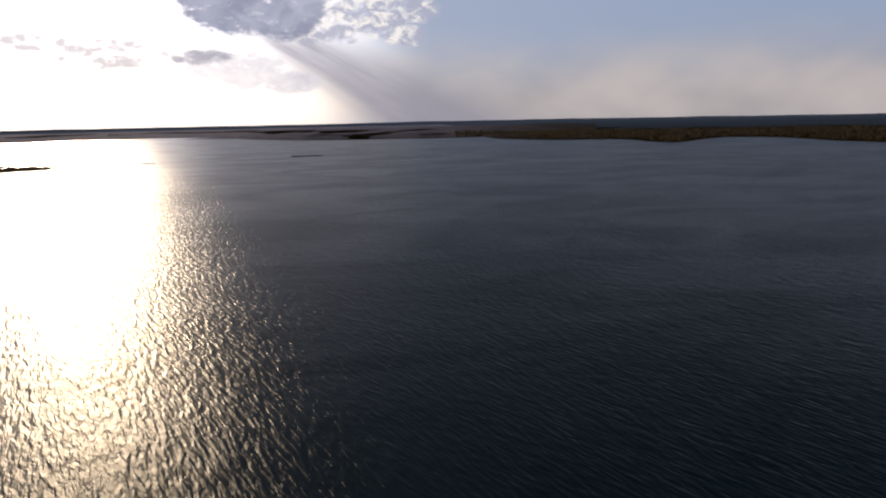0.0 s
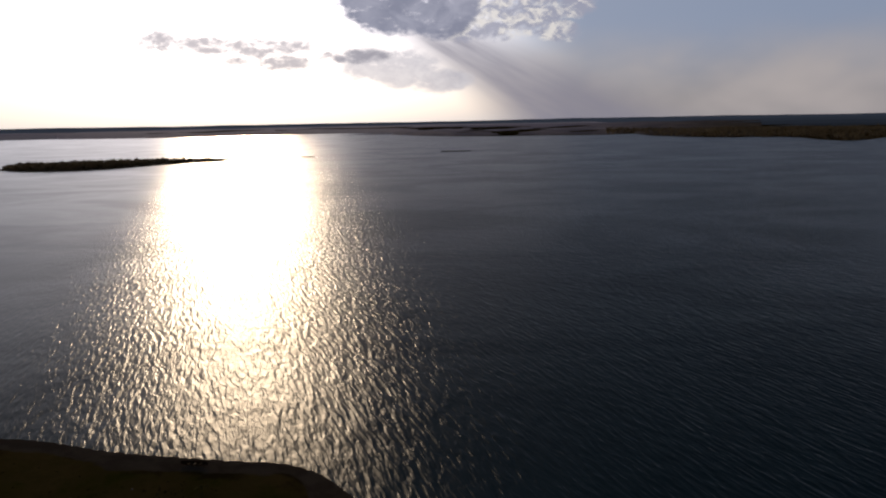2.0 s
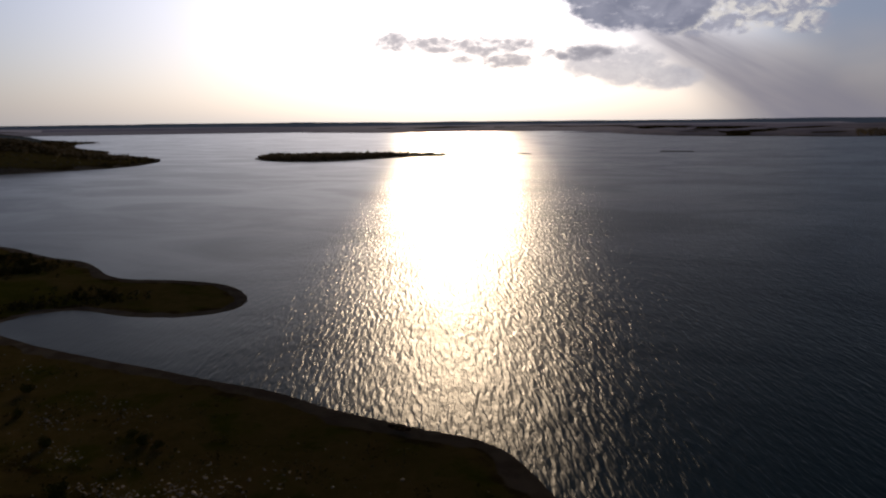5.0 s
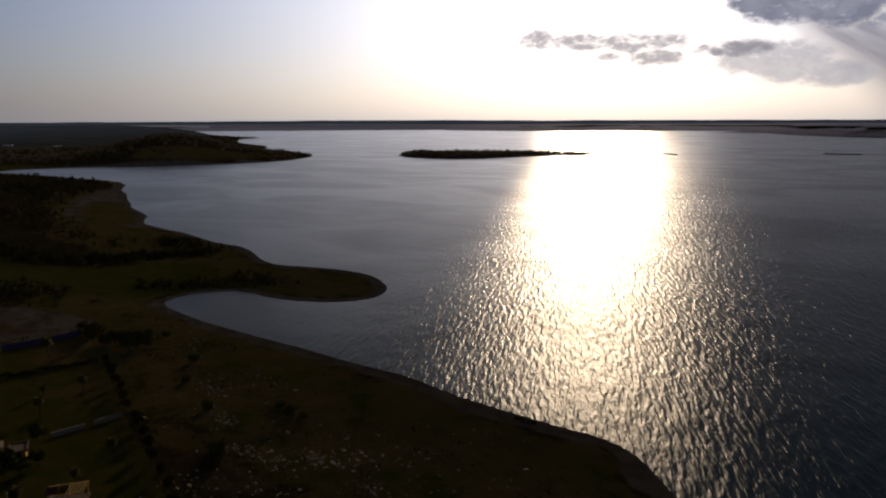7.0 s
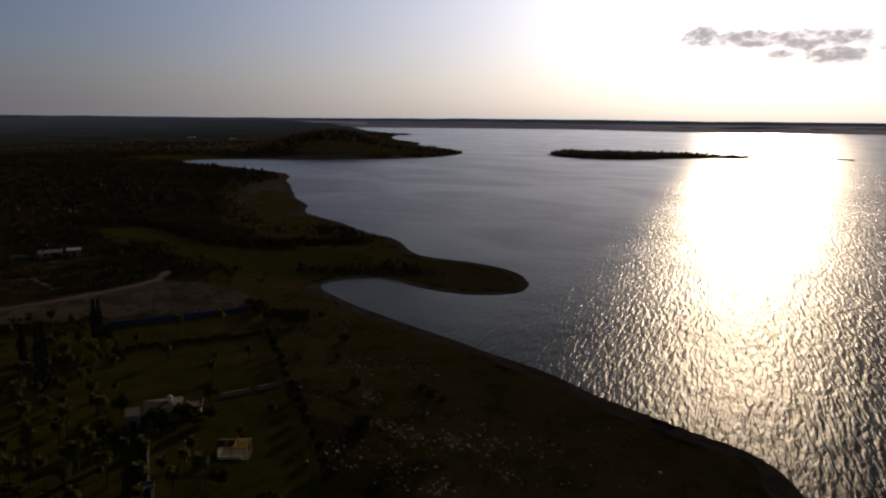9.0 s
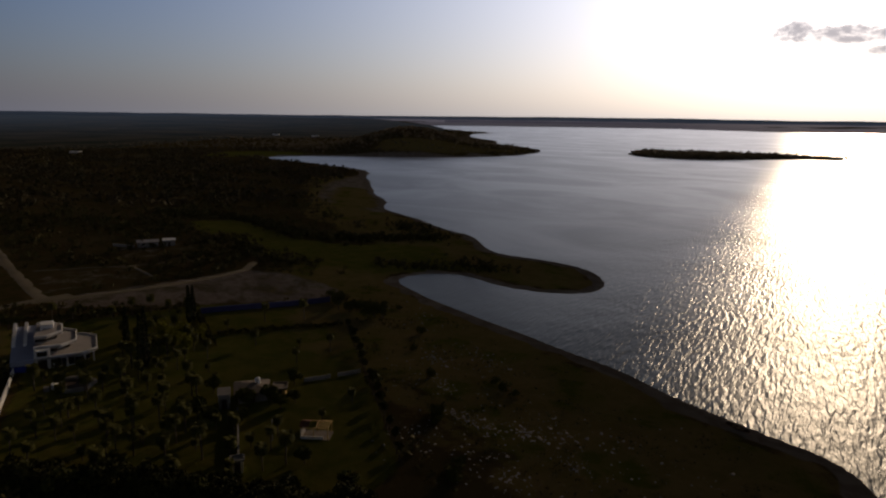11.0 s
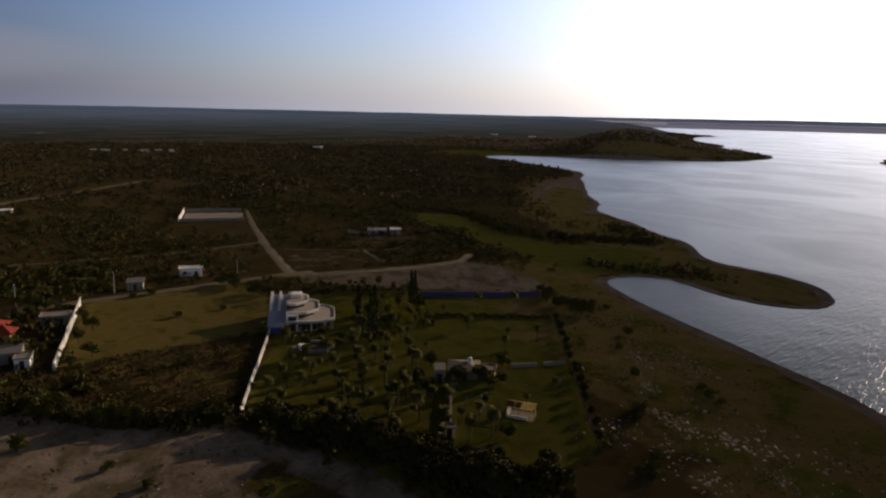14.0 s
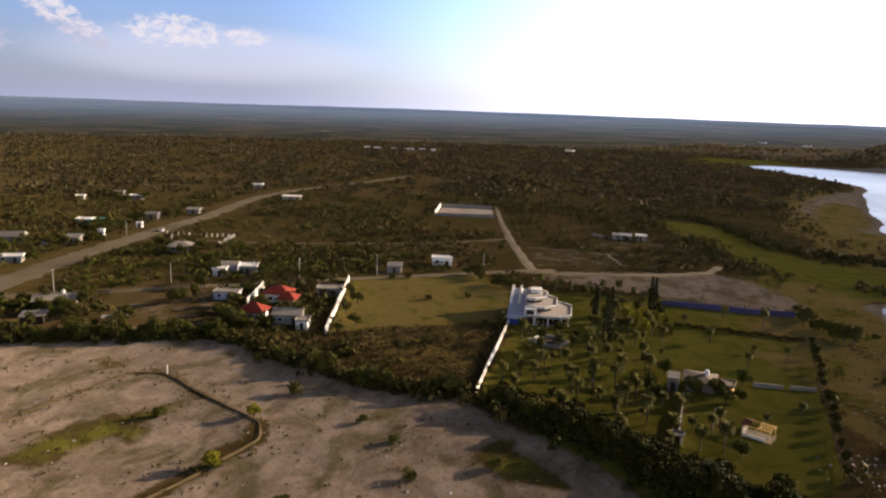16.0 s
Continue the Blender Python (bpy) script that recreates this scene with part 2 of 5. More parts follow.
def ground_material():
    """Earth, grass, bare dirt and shore mud, weighted by the cover colours of the ground mesh."""
    m, n, s = material("lakeside_ground")
    at = place(n)
    cover = n.add("ShaderNodeAttribute", attribute_name="cover")
    sep = n.add("ShaderNodeSeparateColor")
    n.plug(sep.inputs[0], cover.outputs["Color"])
    dirt, grass, beach = sep.outputs
    wide, mid, fine = n.noise(at, 0.02, 5, 0.6, 0.5), n.noise(at, 0.16, 6, 0.65, 0.4), n.noise(at, 1.3, 5, 0.7)

    def edge(w):
        return n.step(n.math("ADD", w, n.math("MULTIPLY", n.math("SUBTRACT", mid, 0.5), 0.9)), 0.38, 0.62)

    earth = n.mix(n.step(mid, 0.38, 0.62), (0.092, 0.061, 0.024), (0.062, 0.053, 0.016))
    earth = n.mix(n.step(wide, 0.45, 0.62), earth, (0.098, 0.070, 0.030))
    lawn = n.mix(n.step(mid, 0.35, 0.65), (0.112, 0.114, 0.018), (0.165, 0.140, 0.028))
    bare = n.mix(n.step(mid, 0.36, 0.62), (0.345, 0.268, 0.205), (0.245, 0.184, 0.132))
    bare = n.mix(n.math("MULTIPLY", n.step(n.noise(n.stretch(at, 1, 1.9, 1, 35), 0.045, 5, 0.6, 0.8), 0.50, 0.62), 0.55), bare, (0.175, 0.130, 0.096))
    bare = n.mix(n.math("MULTIPLY", n.step(fine, 0.50, 0.70), 0.55), bare, (0.115, 0.084, 0.052))
    bare = n.mix(n.math("MULTIPLY", n.step(n.noise(n.stretch(at, 1, 1.6, 1, 20), 0.07, 6, 0.62, 0.6), 0.47, 0.64), 0.65), bare, (0.080, 0.072, 0.024))
    bare = n.mix(n.math("MULTIPLY", n.step(n.noise(at, 0.35, 5, 0.7, 0.3), 0.58, 0.70), 0.6), bare, (0.34, 0.29, 0.245))
    mud = n.mix(n.step(mid, 0.4, 0.6), (0.260, 0.205, 0.152), (0.190, 0.146, 0.106))
    c = n.mix(edge(grass), earth, lawn)
    dry = n.mix(n.step(mid, 0.3, 0.7), (0.255, 0.172, 0.064), (0.178, 0.136, 0.038))
    c = n.mix(edge(cover.outputs["Alpha"]), c, dry)
    c = n.mix(edge(dirt), c, bare)
    c = n.mix(edge(beach), c, mud)
    c = n.mix(n.math("MULTIPLY", fine, 0.5), c, n.mix(0.55, c, (0.0, 0.0, 0.0)))
    n.plug(s["Base Color"], c)
    n.plug(s["Roughness"], 0.95)
    n.plug(s["Specular IOR Level"], 0.0)
    n.plug(s["Diffuse Roughness"], 1.0)
    bump(n, s, n.math("ADD", mid, n.math("MULTIPLY", fine, 0.4)), 0.7, 0.35)
    return m


WATER, GROUND = water_material(), ground_material()

# ---------------------------------------------------------------- the lake's outline, in metres
SHORE_HOME = [(2600, 700), (1200, 250), (500, 40), (150, 20), (40, 45), (0, 70), (-30, 92), (-54, 104), (-72, 113), (-88, 111),
              (-108, 109), (-127, 110), (-148, 106), (-168, 103), (-192, 99), (-228, 96), (-238, 104), (-238, 114), (-231, 123)]
SHORE_SPIT = [(-212, 128), (-196, 137), (-189, 149), (-193, 160), (-203, 169), (-218, 174), (-238, 171), (-259, 161), (-272, 159),
              (-290, 164), (-317, 169), (-360, 171), (-416, 168), (-455, 181), (-503, 193), (-546, 209), (-578, 218), (-605, 225)]
SHORE_BAY = [(-660, 247), (-705, 263), (-760, 266), (-850, 245), (-970, 215), (-1000, 283), (-968, 350), (-936, 430), (-920, 523),
             (-950, 620), (-1048, 711), (-1221, 776), (-1350, 800), (-1485, 880), (-1750, 960), (-2040, 1125), (-2150, 1260)]
SHORE_FAR = [(-2400, 1300), (-2919, 1438), (-3500, 1650), (-3900, 2100), (-3700, 2700), (-3200, 2900), (-2650, 2800), (-2260, 2830),
             (-1900, 3200), (-1536, 3400), (-950, 2650), (-620, 2430), (-436, 2470), (-239, 2445), (-131, 2568), (-83, 2312)]
SHORE_EAST = [(97, 2045), (275, 2006), (309, 1783), (376, 1732), (550, 2047), (668, 1928), (715, 1548), (1100, 1300), (2600, 1500)]
ISLAND = [(-952, 827), (-880, 775), (-800, 770), (-755, 819), (-735, 933), (-691, 1028), (-740, 1010), (-820, 950), (-900, 880)]


def rounded(points, steps=4, rough=0.0):
    """A closed Catmull-Rom line through the points, with small bays and noses."""
    p = np.array(points, float)
    out = []
    for i in range(len(p)):
        a, b, c, d = p[i - 1], p[i], p[(i + 1) % len(p)], p[(i + 2) % len(p)]
        for k in range(steps):
            t = k / steps
            q = 0.5 * (2 * b + (c - a) * t + (2 * a - 5 * b + 4 * c - d) * t * t + (3 * b - a - 3 * c + d) * t ** 3)
            size = min(np.linalg.norm(c - b), 60) * rough
            out.append(q + size * np.array(noise.noise_vector(Vector((q[0] * 0.03, q[1] * 0.03, 1.7)))[:2]))
    return np.array(out)


LAKE = rounded(SHORE_HOME + SHORE_SPIT + SHORE_BAY + SHORE_FAR + SHORE_EAST, 4, 0.12)
ISLE = rounded(ISLAND, 4, 0.1)


def away(x, y, loop):
    """How far points lie from a closed line: positive inside it."""
    best, inside = np.full(x.shape, 1e12), np.zeros(x.shape, bool)
    for (ax, ay), (bx, by) in zip(loop, np.roll(loop, -1, 0)):
        dx, dy = bx - ax, by - ay
        t = np.clip(((x - ax) * dx + (y - ay) * dy) / (dx * dx + dy * dy + 1e-9), 0, 1)
        best = np.minimum(best, (x - ax - t * dx) ** 2 + (y - ay - t * dy) ** 2)
        if ay != by:
            inside ^= ((ay > y) != (by > y)) & (x < ax + dx * (y - ay) / dy)
    return np.where(inside, 1, -1) * np.sqrt(best)


def inside(x, y, points, soft=3.0):
    """1 well inside a region of the plan, 0 well outside."""
    return np.clip(0.5 + away(x, y, np.array(points, float)) / (2 * soft), 0, 1)


def near_line(x, y, points):
    """Distance from an open line."""
    best = np.full(x.shape, 1e12)
    for (ax, ay), (bx, by) in zip(points[:-1], points[1:]):
        dx, dy = bx - ax, by - ay
        t = np.clip(((x - ax) * dx + (y - ay) * dy) / (dx * dx + dy * dy), 0, 1)
        best = np.minimum(best, (x - ax - t * dx) ** 2 + (y - ay - t * dy) ** 2)
    return np.sqrt(best)


def ramp(v, lo, hi):
    t = np.clip((v - lo) / (hi - lo), 0, 1)
    return t * t * (3 - 2 * t)


def waves(x, y, size, seed):
    """Cheap smooth relief between -1 and 1."""
    rng, out = np.random.default_rng(seed), 0
    for k in range(5):
        a, ph = rng.uniform(0, 6.28), rng.uniform(0, 6.28, 2)
        u, v = x * math.cos(a) + y * math.sin(a), y * math.cos(a) - x * math.sin(a)
        s = size * 0.62 ** k
        out = out + 0.6 ** k * np.sin(u / s * 6.28 + ph[0] + 1.3 * np.sin(v / s * 4.1 + ph[1]))
    return out / 2.3


BERM = [(-60, -120), (-91, -106), (-106, -101.5), (-118, -99), (-120, -91), (-112, -79), (-104, -65), (-101, -60), (-95, -57.5), (-89, -60), (-81, -62), (-55, -72)]


def shore_distance(x, y):
    """Metres inland (negative: out in the water)."""
    return np.maximum(-away(x, y, LAKE), away(x, y, ISLE))


def ground_height(x, y, d=None):
    x, y = np.asarray(x, float), np.asarray(y, float)
    d = shore_distance(x, y) if d is None else d
    z = np.where(d > 0, 0.32 * (1 - np.exp(-np.maximum(d, 0) / 12)), np.maximum(0.07 * d, -4.0))
    dry = ramp(d, 0, 60)
    z = z + dry * (0.22 * waves(x, y, 45, 3) + 0.10 * waves(x, y, 14, 4) + 0.12)
    r = np.hypot(x, y)
    z = z + ramp(d, 0, 250) * (ramp(r, 1900, 4700) * (6 + 12 * ramp(-x, -800, 1200) + 5 * waves(x, y, 1500, 5)) + ramp(r, 900, 2500) * 3 * (1 + waves(x, y, 500, 6)))
    u, v = (x + 1110) * 0.40 + (y - 490) * 0.92, (y - 490) * 0.40 - (x + 1110) * 0.92
    z = z + ramp(d, 0, 60) * 29 * np.exp(-(u / 95) ** 2 - (v / 150) ** 2)
    z = z + ramp(d, 0, 40) * 8 * np.exp(-(u / 190) ** 2 - ((v + 60) / 260) ** 2)
    z = z + 4.0 * np.clip(away(x, y, ISLE) / 30, 0, 1)
    b = near_line(x, y, BERM)
    return z + 0.12 * np.exp(-(b / 3.0) ** 2)


# regions of the plan
CLEARING = [(-127, -139), (-137, -115), (-145, -89), (-136, -70), (-123, -47), (-122, -24), (-113, -13), (-105, -3), (-97, 5), (-80, 12),
            (-30, 15), (-10, -60), (-30, -160), (-90, -190), (-122, -165)]
BASIN = BERM
FIELD = [(-157, -67), (-216, -79), (-241, -36), (-220, -23), (-180, -21), (-168, -50)]
LAWN = [(-127, -22), (-181, -19), (-222, -12), (-226, 27), (-214, 63), (-183, 61), (-143, 52), (-102, 43), (-85, 20), (-105, -5)]
PLAZA = [(-252, -20), (-267, 29), (-275, 50), (-262, 63), (-238, 72), (-221, 74), (-215, 66), (-224, 27), (-238, -13)]
MEADOW = [(-412, 46), (-407, 70), (-374, 80), (-338, 84), (-315, 97), (-301, 116), (-289, 136), (-262, 132), (-240, 125), (-242, 108), (-262, 90), (-280, 72),
          (-300, 60), (-339, 62), (-366, 48)]
CAPE_FLAT = [(-1040, 400), (-1010, 470), (-985, 540), (-1005, 600), (-1080, 680), (-1050, 705), (-960, 620), (-925, 523), (-940, 430), (-980, 360)]
BAY_HEAD = [(-1031, 137), (-1128, 186), (-1104, 236), (-1020, 290), (-985, 250), (-984, 200), (-986, 168)]
ROUGH = [(-171, -57), (-175, -45), (-179, -34), (-173, -23), (-136, -22), (-127, -26), (-135, -38), (-142, -48), (-156, -62)]
PLOTS = [[(-295, -26), (-302, 13), (-271, 18), (-256, -21)], [(-349, 4), (-363, 40), (-319, 42), (-304, 7)],
         [(-171, -139), (-197, -116), (-150, -93), (-142, -117)]]
GREENS = [[(-99, -22), (-106, -16), (-101, -6), (-92, -3), (-88, -14)], [(-75, -98), (-87, -97), (-104, -85), (-110, -80), (-106, -75), (-95, -80), (-75, -86)], [(-70, -68), (-87, -64), (-98, -62.5), (-100, -60), (-94, -58), (-79, -63)],
          [(-107, -114), (-123, -108), (-123, -104), (-107, -109)]]
POINT = [(-504, 140), (-595, 174), (-662, 222), (-705, 262), (-650, 255), (-563, 220), (-505, 205), (-455, 190), (-410, 178), (-396, 155), (-422, 147), (-450, 138)]
POINT_GREEN = [(-440, 146), (-500, 160), (-560, 186), (-540, 196), (-490, 182), (-430, 164)]


def make_ground():
    front = np.radians(np.arange(-36, 142, 0.36))
    rear = np.radians(np.arange(142, 324, 2.6))
    turn = np.concatenate([front, rear])
    radii = [14.0]
    while radii[-1] < 4950:
        radii.append(radii[-1] * (1.0145 if radii[-1] < 700 else 1.026) + 0.05)
    radii = np.array(radii)
    r, a = np.meshgrid(radii, turn, indexing="ij")
    x, y = (-np.sin(a) * r).ravel(), (np.cos(a) * r).ravel()
    x, y = np.append(x, 0.0), np.append(y, 0.0)
    d = shore_distance(x, y)
    z = ground_height(x, y, d)
    nr, na = len(radii), len(turn)
    i = np.arange(nr - 1)[:, None] * na + np.arange(na)[None]
    j = np.arange(nr - 1)[:, None] * na + (np.arange(na)[None] + 1) % na
    quads = np.stack([i, j, j + na, i + na], -1).reshape(-1, 4)
    k = np.arange(na)
    tris = np.stack([np.full(na, nr * na), (k + 1) % na, k], -1)
    me = bpy.data.meshes.new("ground")
    me.vertices.add(len(x))
    me.vertices.foreach_set("co", np.stack([x, y, z], -1).ravel())
    loops = np.concatenate([quads.ravel(), tris.ravel()])
    me.loops.add(len(loops))
    me.loops.foreach_set("vertex_index", loops)
    starts = np.concatenate([np.arange(len(quads)) * 4, len(quads) * 4 + np.arange(na) * 3])
    me.polygons.add(len(starts))
    me.polygons.foreach_set("loop_start", starts)
    me.update(calc_edges=True)
    me.polygons.foreach_set("use_smooth", np.ones(len(starts), bool))
    dirt = np.maximum(inside(x, y, CLEARING, 4), 0.62 * inside(x, y, PLAZA, 2))
    dirt = np.maximum(dirt, 0.62 * inside(x, y, POINT, 12) - 0.5 * inside(x, y, POINT_GREEN, 8))
    dirt = np.maximum(dirt, 0.22 * inside(x, y, ROUGH, 4))
    grass = np.maximum.reduce([0.95 * inside(x, y, LAWN, 3), 0.7 * inside(x, y, FIELD, 2), inside(x, y, MEADOW, 8), 0.9 * inside(x, y, BAY_HEAD, 20), 0.9 * inside(x, y, POINT_GREEN, 8),
                               0.7 * ramp(d, 3, 9) * ramp(d, 70, 40) * (np.hypot(x, y) < 700)])
    for plot in PLOTS:
        dirt = np.maximum(dirt, 0.42 * inside(x, y, plot, 4))
    for green in GREENS:
        k = inside(x, y, green, 5)
        dirt, grass = dirt * (1 - 0.72 * k), np.maximum(grass, 0.6 * k)
    bank = np.exp(-(near_line(x, y, BERM) / 2.6) ** 2)
    patch = ramp(waves(x, y, 38, 41) + 0.5 * waves(x, y, 13, 42), 0.1, 1.0) * inside(x, y, CLEARING, 4)
    dirt, grass = dirt * (1 - np.maximum(0.5 * bank, 0.46 * patch)), np.maximum(grass, 0.5 * patch)
    beach = 1.0 - ramp(d + 2.2 * waves(x, y, 26, 31), 2.5, 7.5)
    beach = np.where(np.hypot(x, y) > 700, 1.0 - ramp(d, 6, 16), beach)
    strip = ramp(d, 1, 5) * ramp(d, 75, 45) * (np.hypot(x, y) < 700)
    dry = np.maximum.reduce([0.55 * inside(x, y, FIELD, 2), 0.7 * inside(x, y, CAPE_FLAT, 25), 0.5 * inside(x, y, ROUGH, 4), 0.4 * inside(x, y, POINT, 12), strip * (0.60 + 0.25 * waves(x, y, 30, 21))])
    dry = dry * (1 - 0.85 * inside(x, y, MEADOW, 8))
    colour = me.color_attributes.new("cover", "FLOAT_COLOR", "POINT")
    colour.data.foreach_set("color", np.stack([dirt, grass, beach, dry], -1).ravel())
    me.materials.append(GROUND)
    return tagged(new("ground", me), "dry lakeside land of earth, grass and bare dirt", "ground", kind="structure")


def make_water():
    bm = bmesh.new()
    bmesh.ops.create_circle(bm, cap_ends=True, segments=96, radius=4900)
    me = bpy.data.meshes.new("water")
    bm.to_mesh(me)
    me.materials.append(WATER)
    return tagged(new("water", me), "wind-rippled lake water glittering under the low sun", "lake", kind="structure")


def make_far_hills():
    """Low rises that close the plain, three to five kilometres off, their haze painted as emission: the farther, the
    paler.
    """
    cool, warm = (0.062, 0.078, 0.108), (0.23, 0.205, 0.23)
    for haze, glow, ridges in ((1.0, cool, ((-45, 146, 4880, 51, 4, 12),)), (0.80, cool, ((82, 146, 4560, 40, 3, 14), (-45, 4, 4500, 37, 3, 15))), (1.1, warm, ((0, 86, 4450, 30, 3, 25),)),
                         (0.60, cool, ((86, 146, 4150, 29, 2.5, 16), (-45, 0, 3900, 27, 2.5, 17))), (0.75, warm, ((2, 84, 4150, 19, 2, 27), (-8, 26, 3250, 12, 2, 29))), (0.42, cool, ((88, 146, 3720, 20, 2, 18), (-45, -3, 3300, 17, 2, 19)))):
        m, n, p = material("painted_haze_rises")
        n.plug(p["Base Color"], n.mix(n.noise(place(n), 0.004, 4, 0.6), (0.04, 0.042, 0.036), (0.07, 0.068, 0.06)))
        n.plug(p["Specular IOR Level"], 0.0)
        # emission stands in for air haze, mauve on the sun's side
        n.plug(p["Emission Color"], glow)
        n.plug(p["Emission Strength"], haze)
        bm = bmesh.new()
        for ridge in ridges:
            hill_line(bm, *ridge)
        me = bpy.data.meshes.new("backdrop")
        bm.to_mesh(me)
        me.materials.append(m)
        tagged(new("backdrop", me), "low rises along the horizon in painted blue-grey and mauve haze", "hills", kind="structure")
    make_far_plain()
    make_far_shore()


def make_far_shore():
    """The flat land behind the lake's far shore, two to four kilometres off; the sun's haze is painted as emission."""
    m, n, p = material("painted_haze_shore")
    at = place(n)
    xyz = n.add("ShaderNodeSeparateXYZ")
    n.plug(xyz.inputs[0], at)
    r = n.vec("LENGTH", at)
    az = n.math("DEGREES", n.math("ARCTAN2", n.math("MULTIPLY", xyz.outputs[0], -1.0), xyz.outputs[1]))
    turn = n.add("ShaderNodeCombineXYZ")
    n.plug(turn.inputs[0], n.math("MULTIPLY", r, 0.004))
    n.plug(turn.inputs[1], n.math("MULTIPLY", az, 0.35))
    woods = n.noise(turn.outputs[0], 1.0, 5, 0.6, 0.3)
    n.plug(p["Base Color"], n.mix(n.step(woods, 0.40, 0.62), (0.030, 0.030, 0.022), (0.080, 0.070, 0.050)))
    n.plug(p["Roughness"], 0.95)
    n.plug(p["Specular IOR Level"], 0.0)
    # mauve haze put into the emission: palest under the sun, stronger with distance
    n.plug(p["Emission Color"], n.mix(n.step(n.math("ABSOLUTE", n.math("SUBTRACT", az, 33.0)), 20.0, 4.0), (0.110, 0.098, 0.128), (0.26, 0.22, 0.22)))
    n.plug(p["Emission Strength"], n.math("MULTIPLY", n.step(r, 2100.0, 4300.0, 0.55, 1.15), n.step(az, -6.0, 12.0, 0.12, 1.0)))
    turns, steps = np.arange(-6.0, 64.0, 0.5), np.arange(1500.0, 4300.0, 20.0)
    rows = []
    bm = bmesh.new()
    for a in turns:
        x, y = -math.sin(radians(a)) * steps, math.cos(radians(a)) * steps
        wet = np.nonzero(-shore_distance(x, y) > 0)[0]
        first = steps[wet[-1]] + 30 if len(wet) else 1500.0
        row = []
        for k in range(12):
            q = first + (4430 - first) * k / 11
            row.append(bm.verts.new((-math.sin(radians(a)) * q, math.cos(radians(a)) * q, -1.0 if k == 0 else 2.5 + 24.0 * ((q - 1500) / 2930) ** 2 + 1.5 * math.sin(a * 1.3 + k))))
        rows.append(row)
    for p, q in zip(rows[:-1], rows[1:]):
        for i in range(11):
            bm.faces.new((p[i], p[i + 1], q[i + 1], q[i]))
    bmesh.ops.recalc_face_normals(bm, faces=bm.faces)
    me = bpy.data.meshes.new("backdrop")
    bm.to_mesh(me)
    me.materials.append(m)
    tagged(new("backdrop", me), "plain in painted mauve haze behind the far lake shore", "plain", kind="structure")


def make_far_plain():
    """The last two kilometres of flat land before the rises; their blue haze is painted as emission that grows with
    distance.
    """
    m, n, p = material("painted_haze_plain")
    at = place(n)
    xyz = n.add("ShaderNodeSeparateXYZ")
    n.plug(xyz.inputs[0], at)
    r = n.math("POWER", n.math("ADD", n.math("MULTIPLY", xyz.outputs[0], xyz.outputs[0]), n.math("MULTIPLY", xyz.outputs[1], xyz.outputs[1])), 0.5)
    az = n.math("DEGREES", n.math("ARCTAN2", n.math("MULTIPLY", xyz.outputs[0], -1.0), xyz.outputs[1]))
    turn = n.add("ShaderNodeCombineXYZ")
    n.plug(turn.inputs[0], n.math("MULTIPLY", r, 0.012))
    n.plug(turn.inputs[1], n.math("MULTIPLY", az, 0.22))
    woods = n.noise(turn.outputs[0], 1.0, 5, 0.6, 0.3)
    c = n.mix(n.step(woods, 0.40, 0.60), (0.022, 0.025, 0.012), (0.064, 0.051, 0.028))
    c = n.mix(n.step(woods, 0.66, 0.72), c, (0.20, 0.19, 0.17))
    n.plug(p["Base Color"], n.mix(n.math("MULTIPLY", n.noise(at, 0.04, 4, 0.6), 0.5), c, (0.03, 0.03, 0.016)))
    n.plug(p["Roughness"], 0.95)
    n.plug(p["Specular IOR Level"], 0.0)
    # blue emission in place of air haze, from faint near to full far off
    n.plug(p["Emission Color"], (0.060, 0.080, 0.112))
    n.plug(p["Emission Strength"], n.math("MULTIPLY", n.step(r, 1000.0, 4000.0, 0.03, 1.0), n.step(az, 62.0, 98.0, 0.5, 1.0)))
    bm = bmesh.new()
    rows = []
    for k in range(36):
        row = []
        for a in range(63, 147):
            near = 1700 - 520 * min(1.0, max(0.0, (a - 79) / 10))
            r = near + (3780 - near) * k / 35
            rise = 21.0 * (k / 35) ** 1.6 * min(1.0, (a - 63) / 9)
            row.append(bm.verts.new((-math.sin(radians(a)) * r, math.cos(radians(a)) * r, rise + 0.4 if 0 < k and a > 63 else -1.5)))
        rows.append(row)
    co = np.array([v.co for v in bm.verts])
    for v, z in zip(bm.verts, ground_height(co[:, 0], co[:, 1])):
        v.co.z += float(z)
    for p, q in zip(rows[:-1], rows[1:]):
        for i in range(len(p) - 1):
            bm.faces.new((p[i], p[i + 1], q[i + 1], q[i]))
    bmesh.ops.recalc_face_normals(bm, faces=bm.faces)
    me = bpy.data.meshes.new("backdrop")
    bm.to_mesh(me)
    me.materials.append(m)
    tagged(new("backdrop", me), "plain in painted blue haze running out to the horizon", "plain", kind="structure")


def hill_line(bm, az0, az1, r, height, rough, seed):
    """A long low ridge along a stretch of the horizon, running out at its ends."""
    rows, n = [], int((az1 - az0) * 2)
    for k in range(n + 1):
        a = radians(az0 + (az1 - az0) * k / n)
        u = np.array(k * 40.0)
        end = min(1.0, k / 12, (n - k) / 12)
        top = end * (height + rough * float(waves(u, u * 0, 2600, seed)) + 1.5 * float(waves(u, u * 0, 500, seed + 1)))
        rows.append([bm.verts.new((-math.sin(a) * q, math.cos(a) * q, z)) for q, z in ((r - 60, -5), (r, top), (r + 60, -5))])
    for p, q in zip(rows[:-1], rows[1:]):
        for i in range(2):
            bm.faces.new((p[i], q[i], q[i + 1], p[i + 1]))


make_ground()
make_water()
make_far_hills()


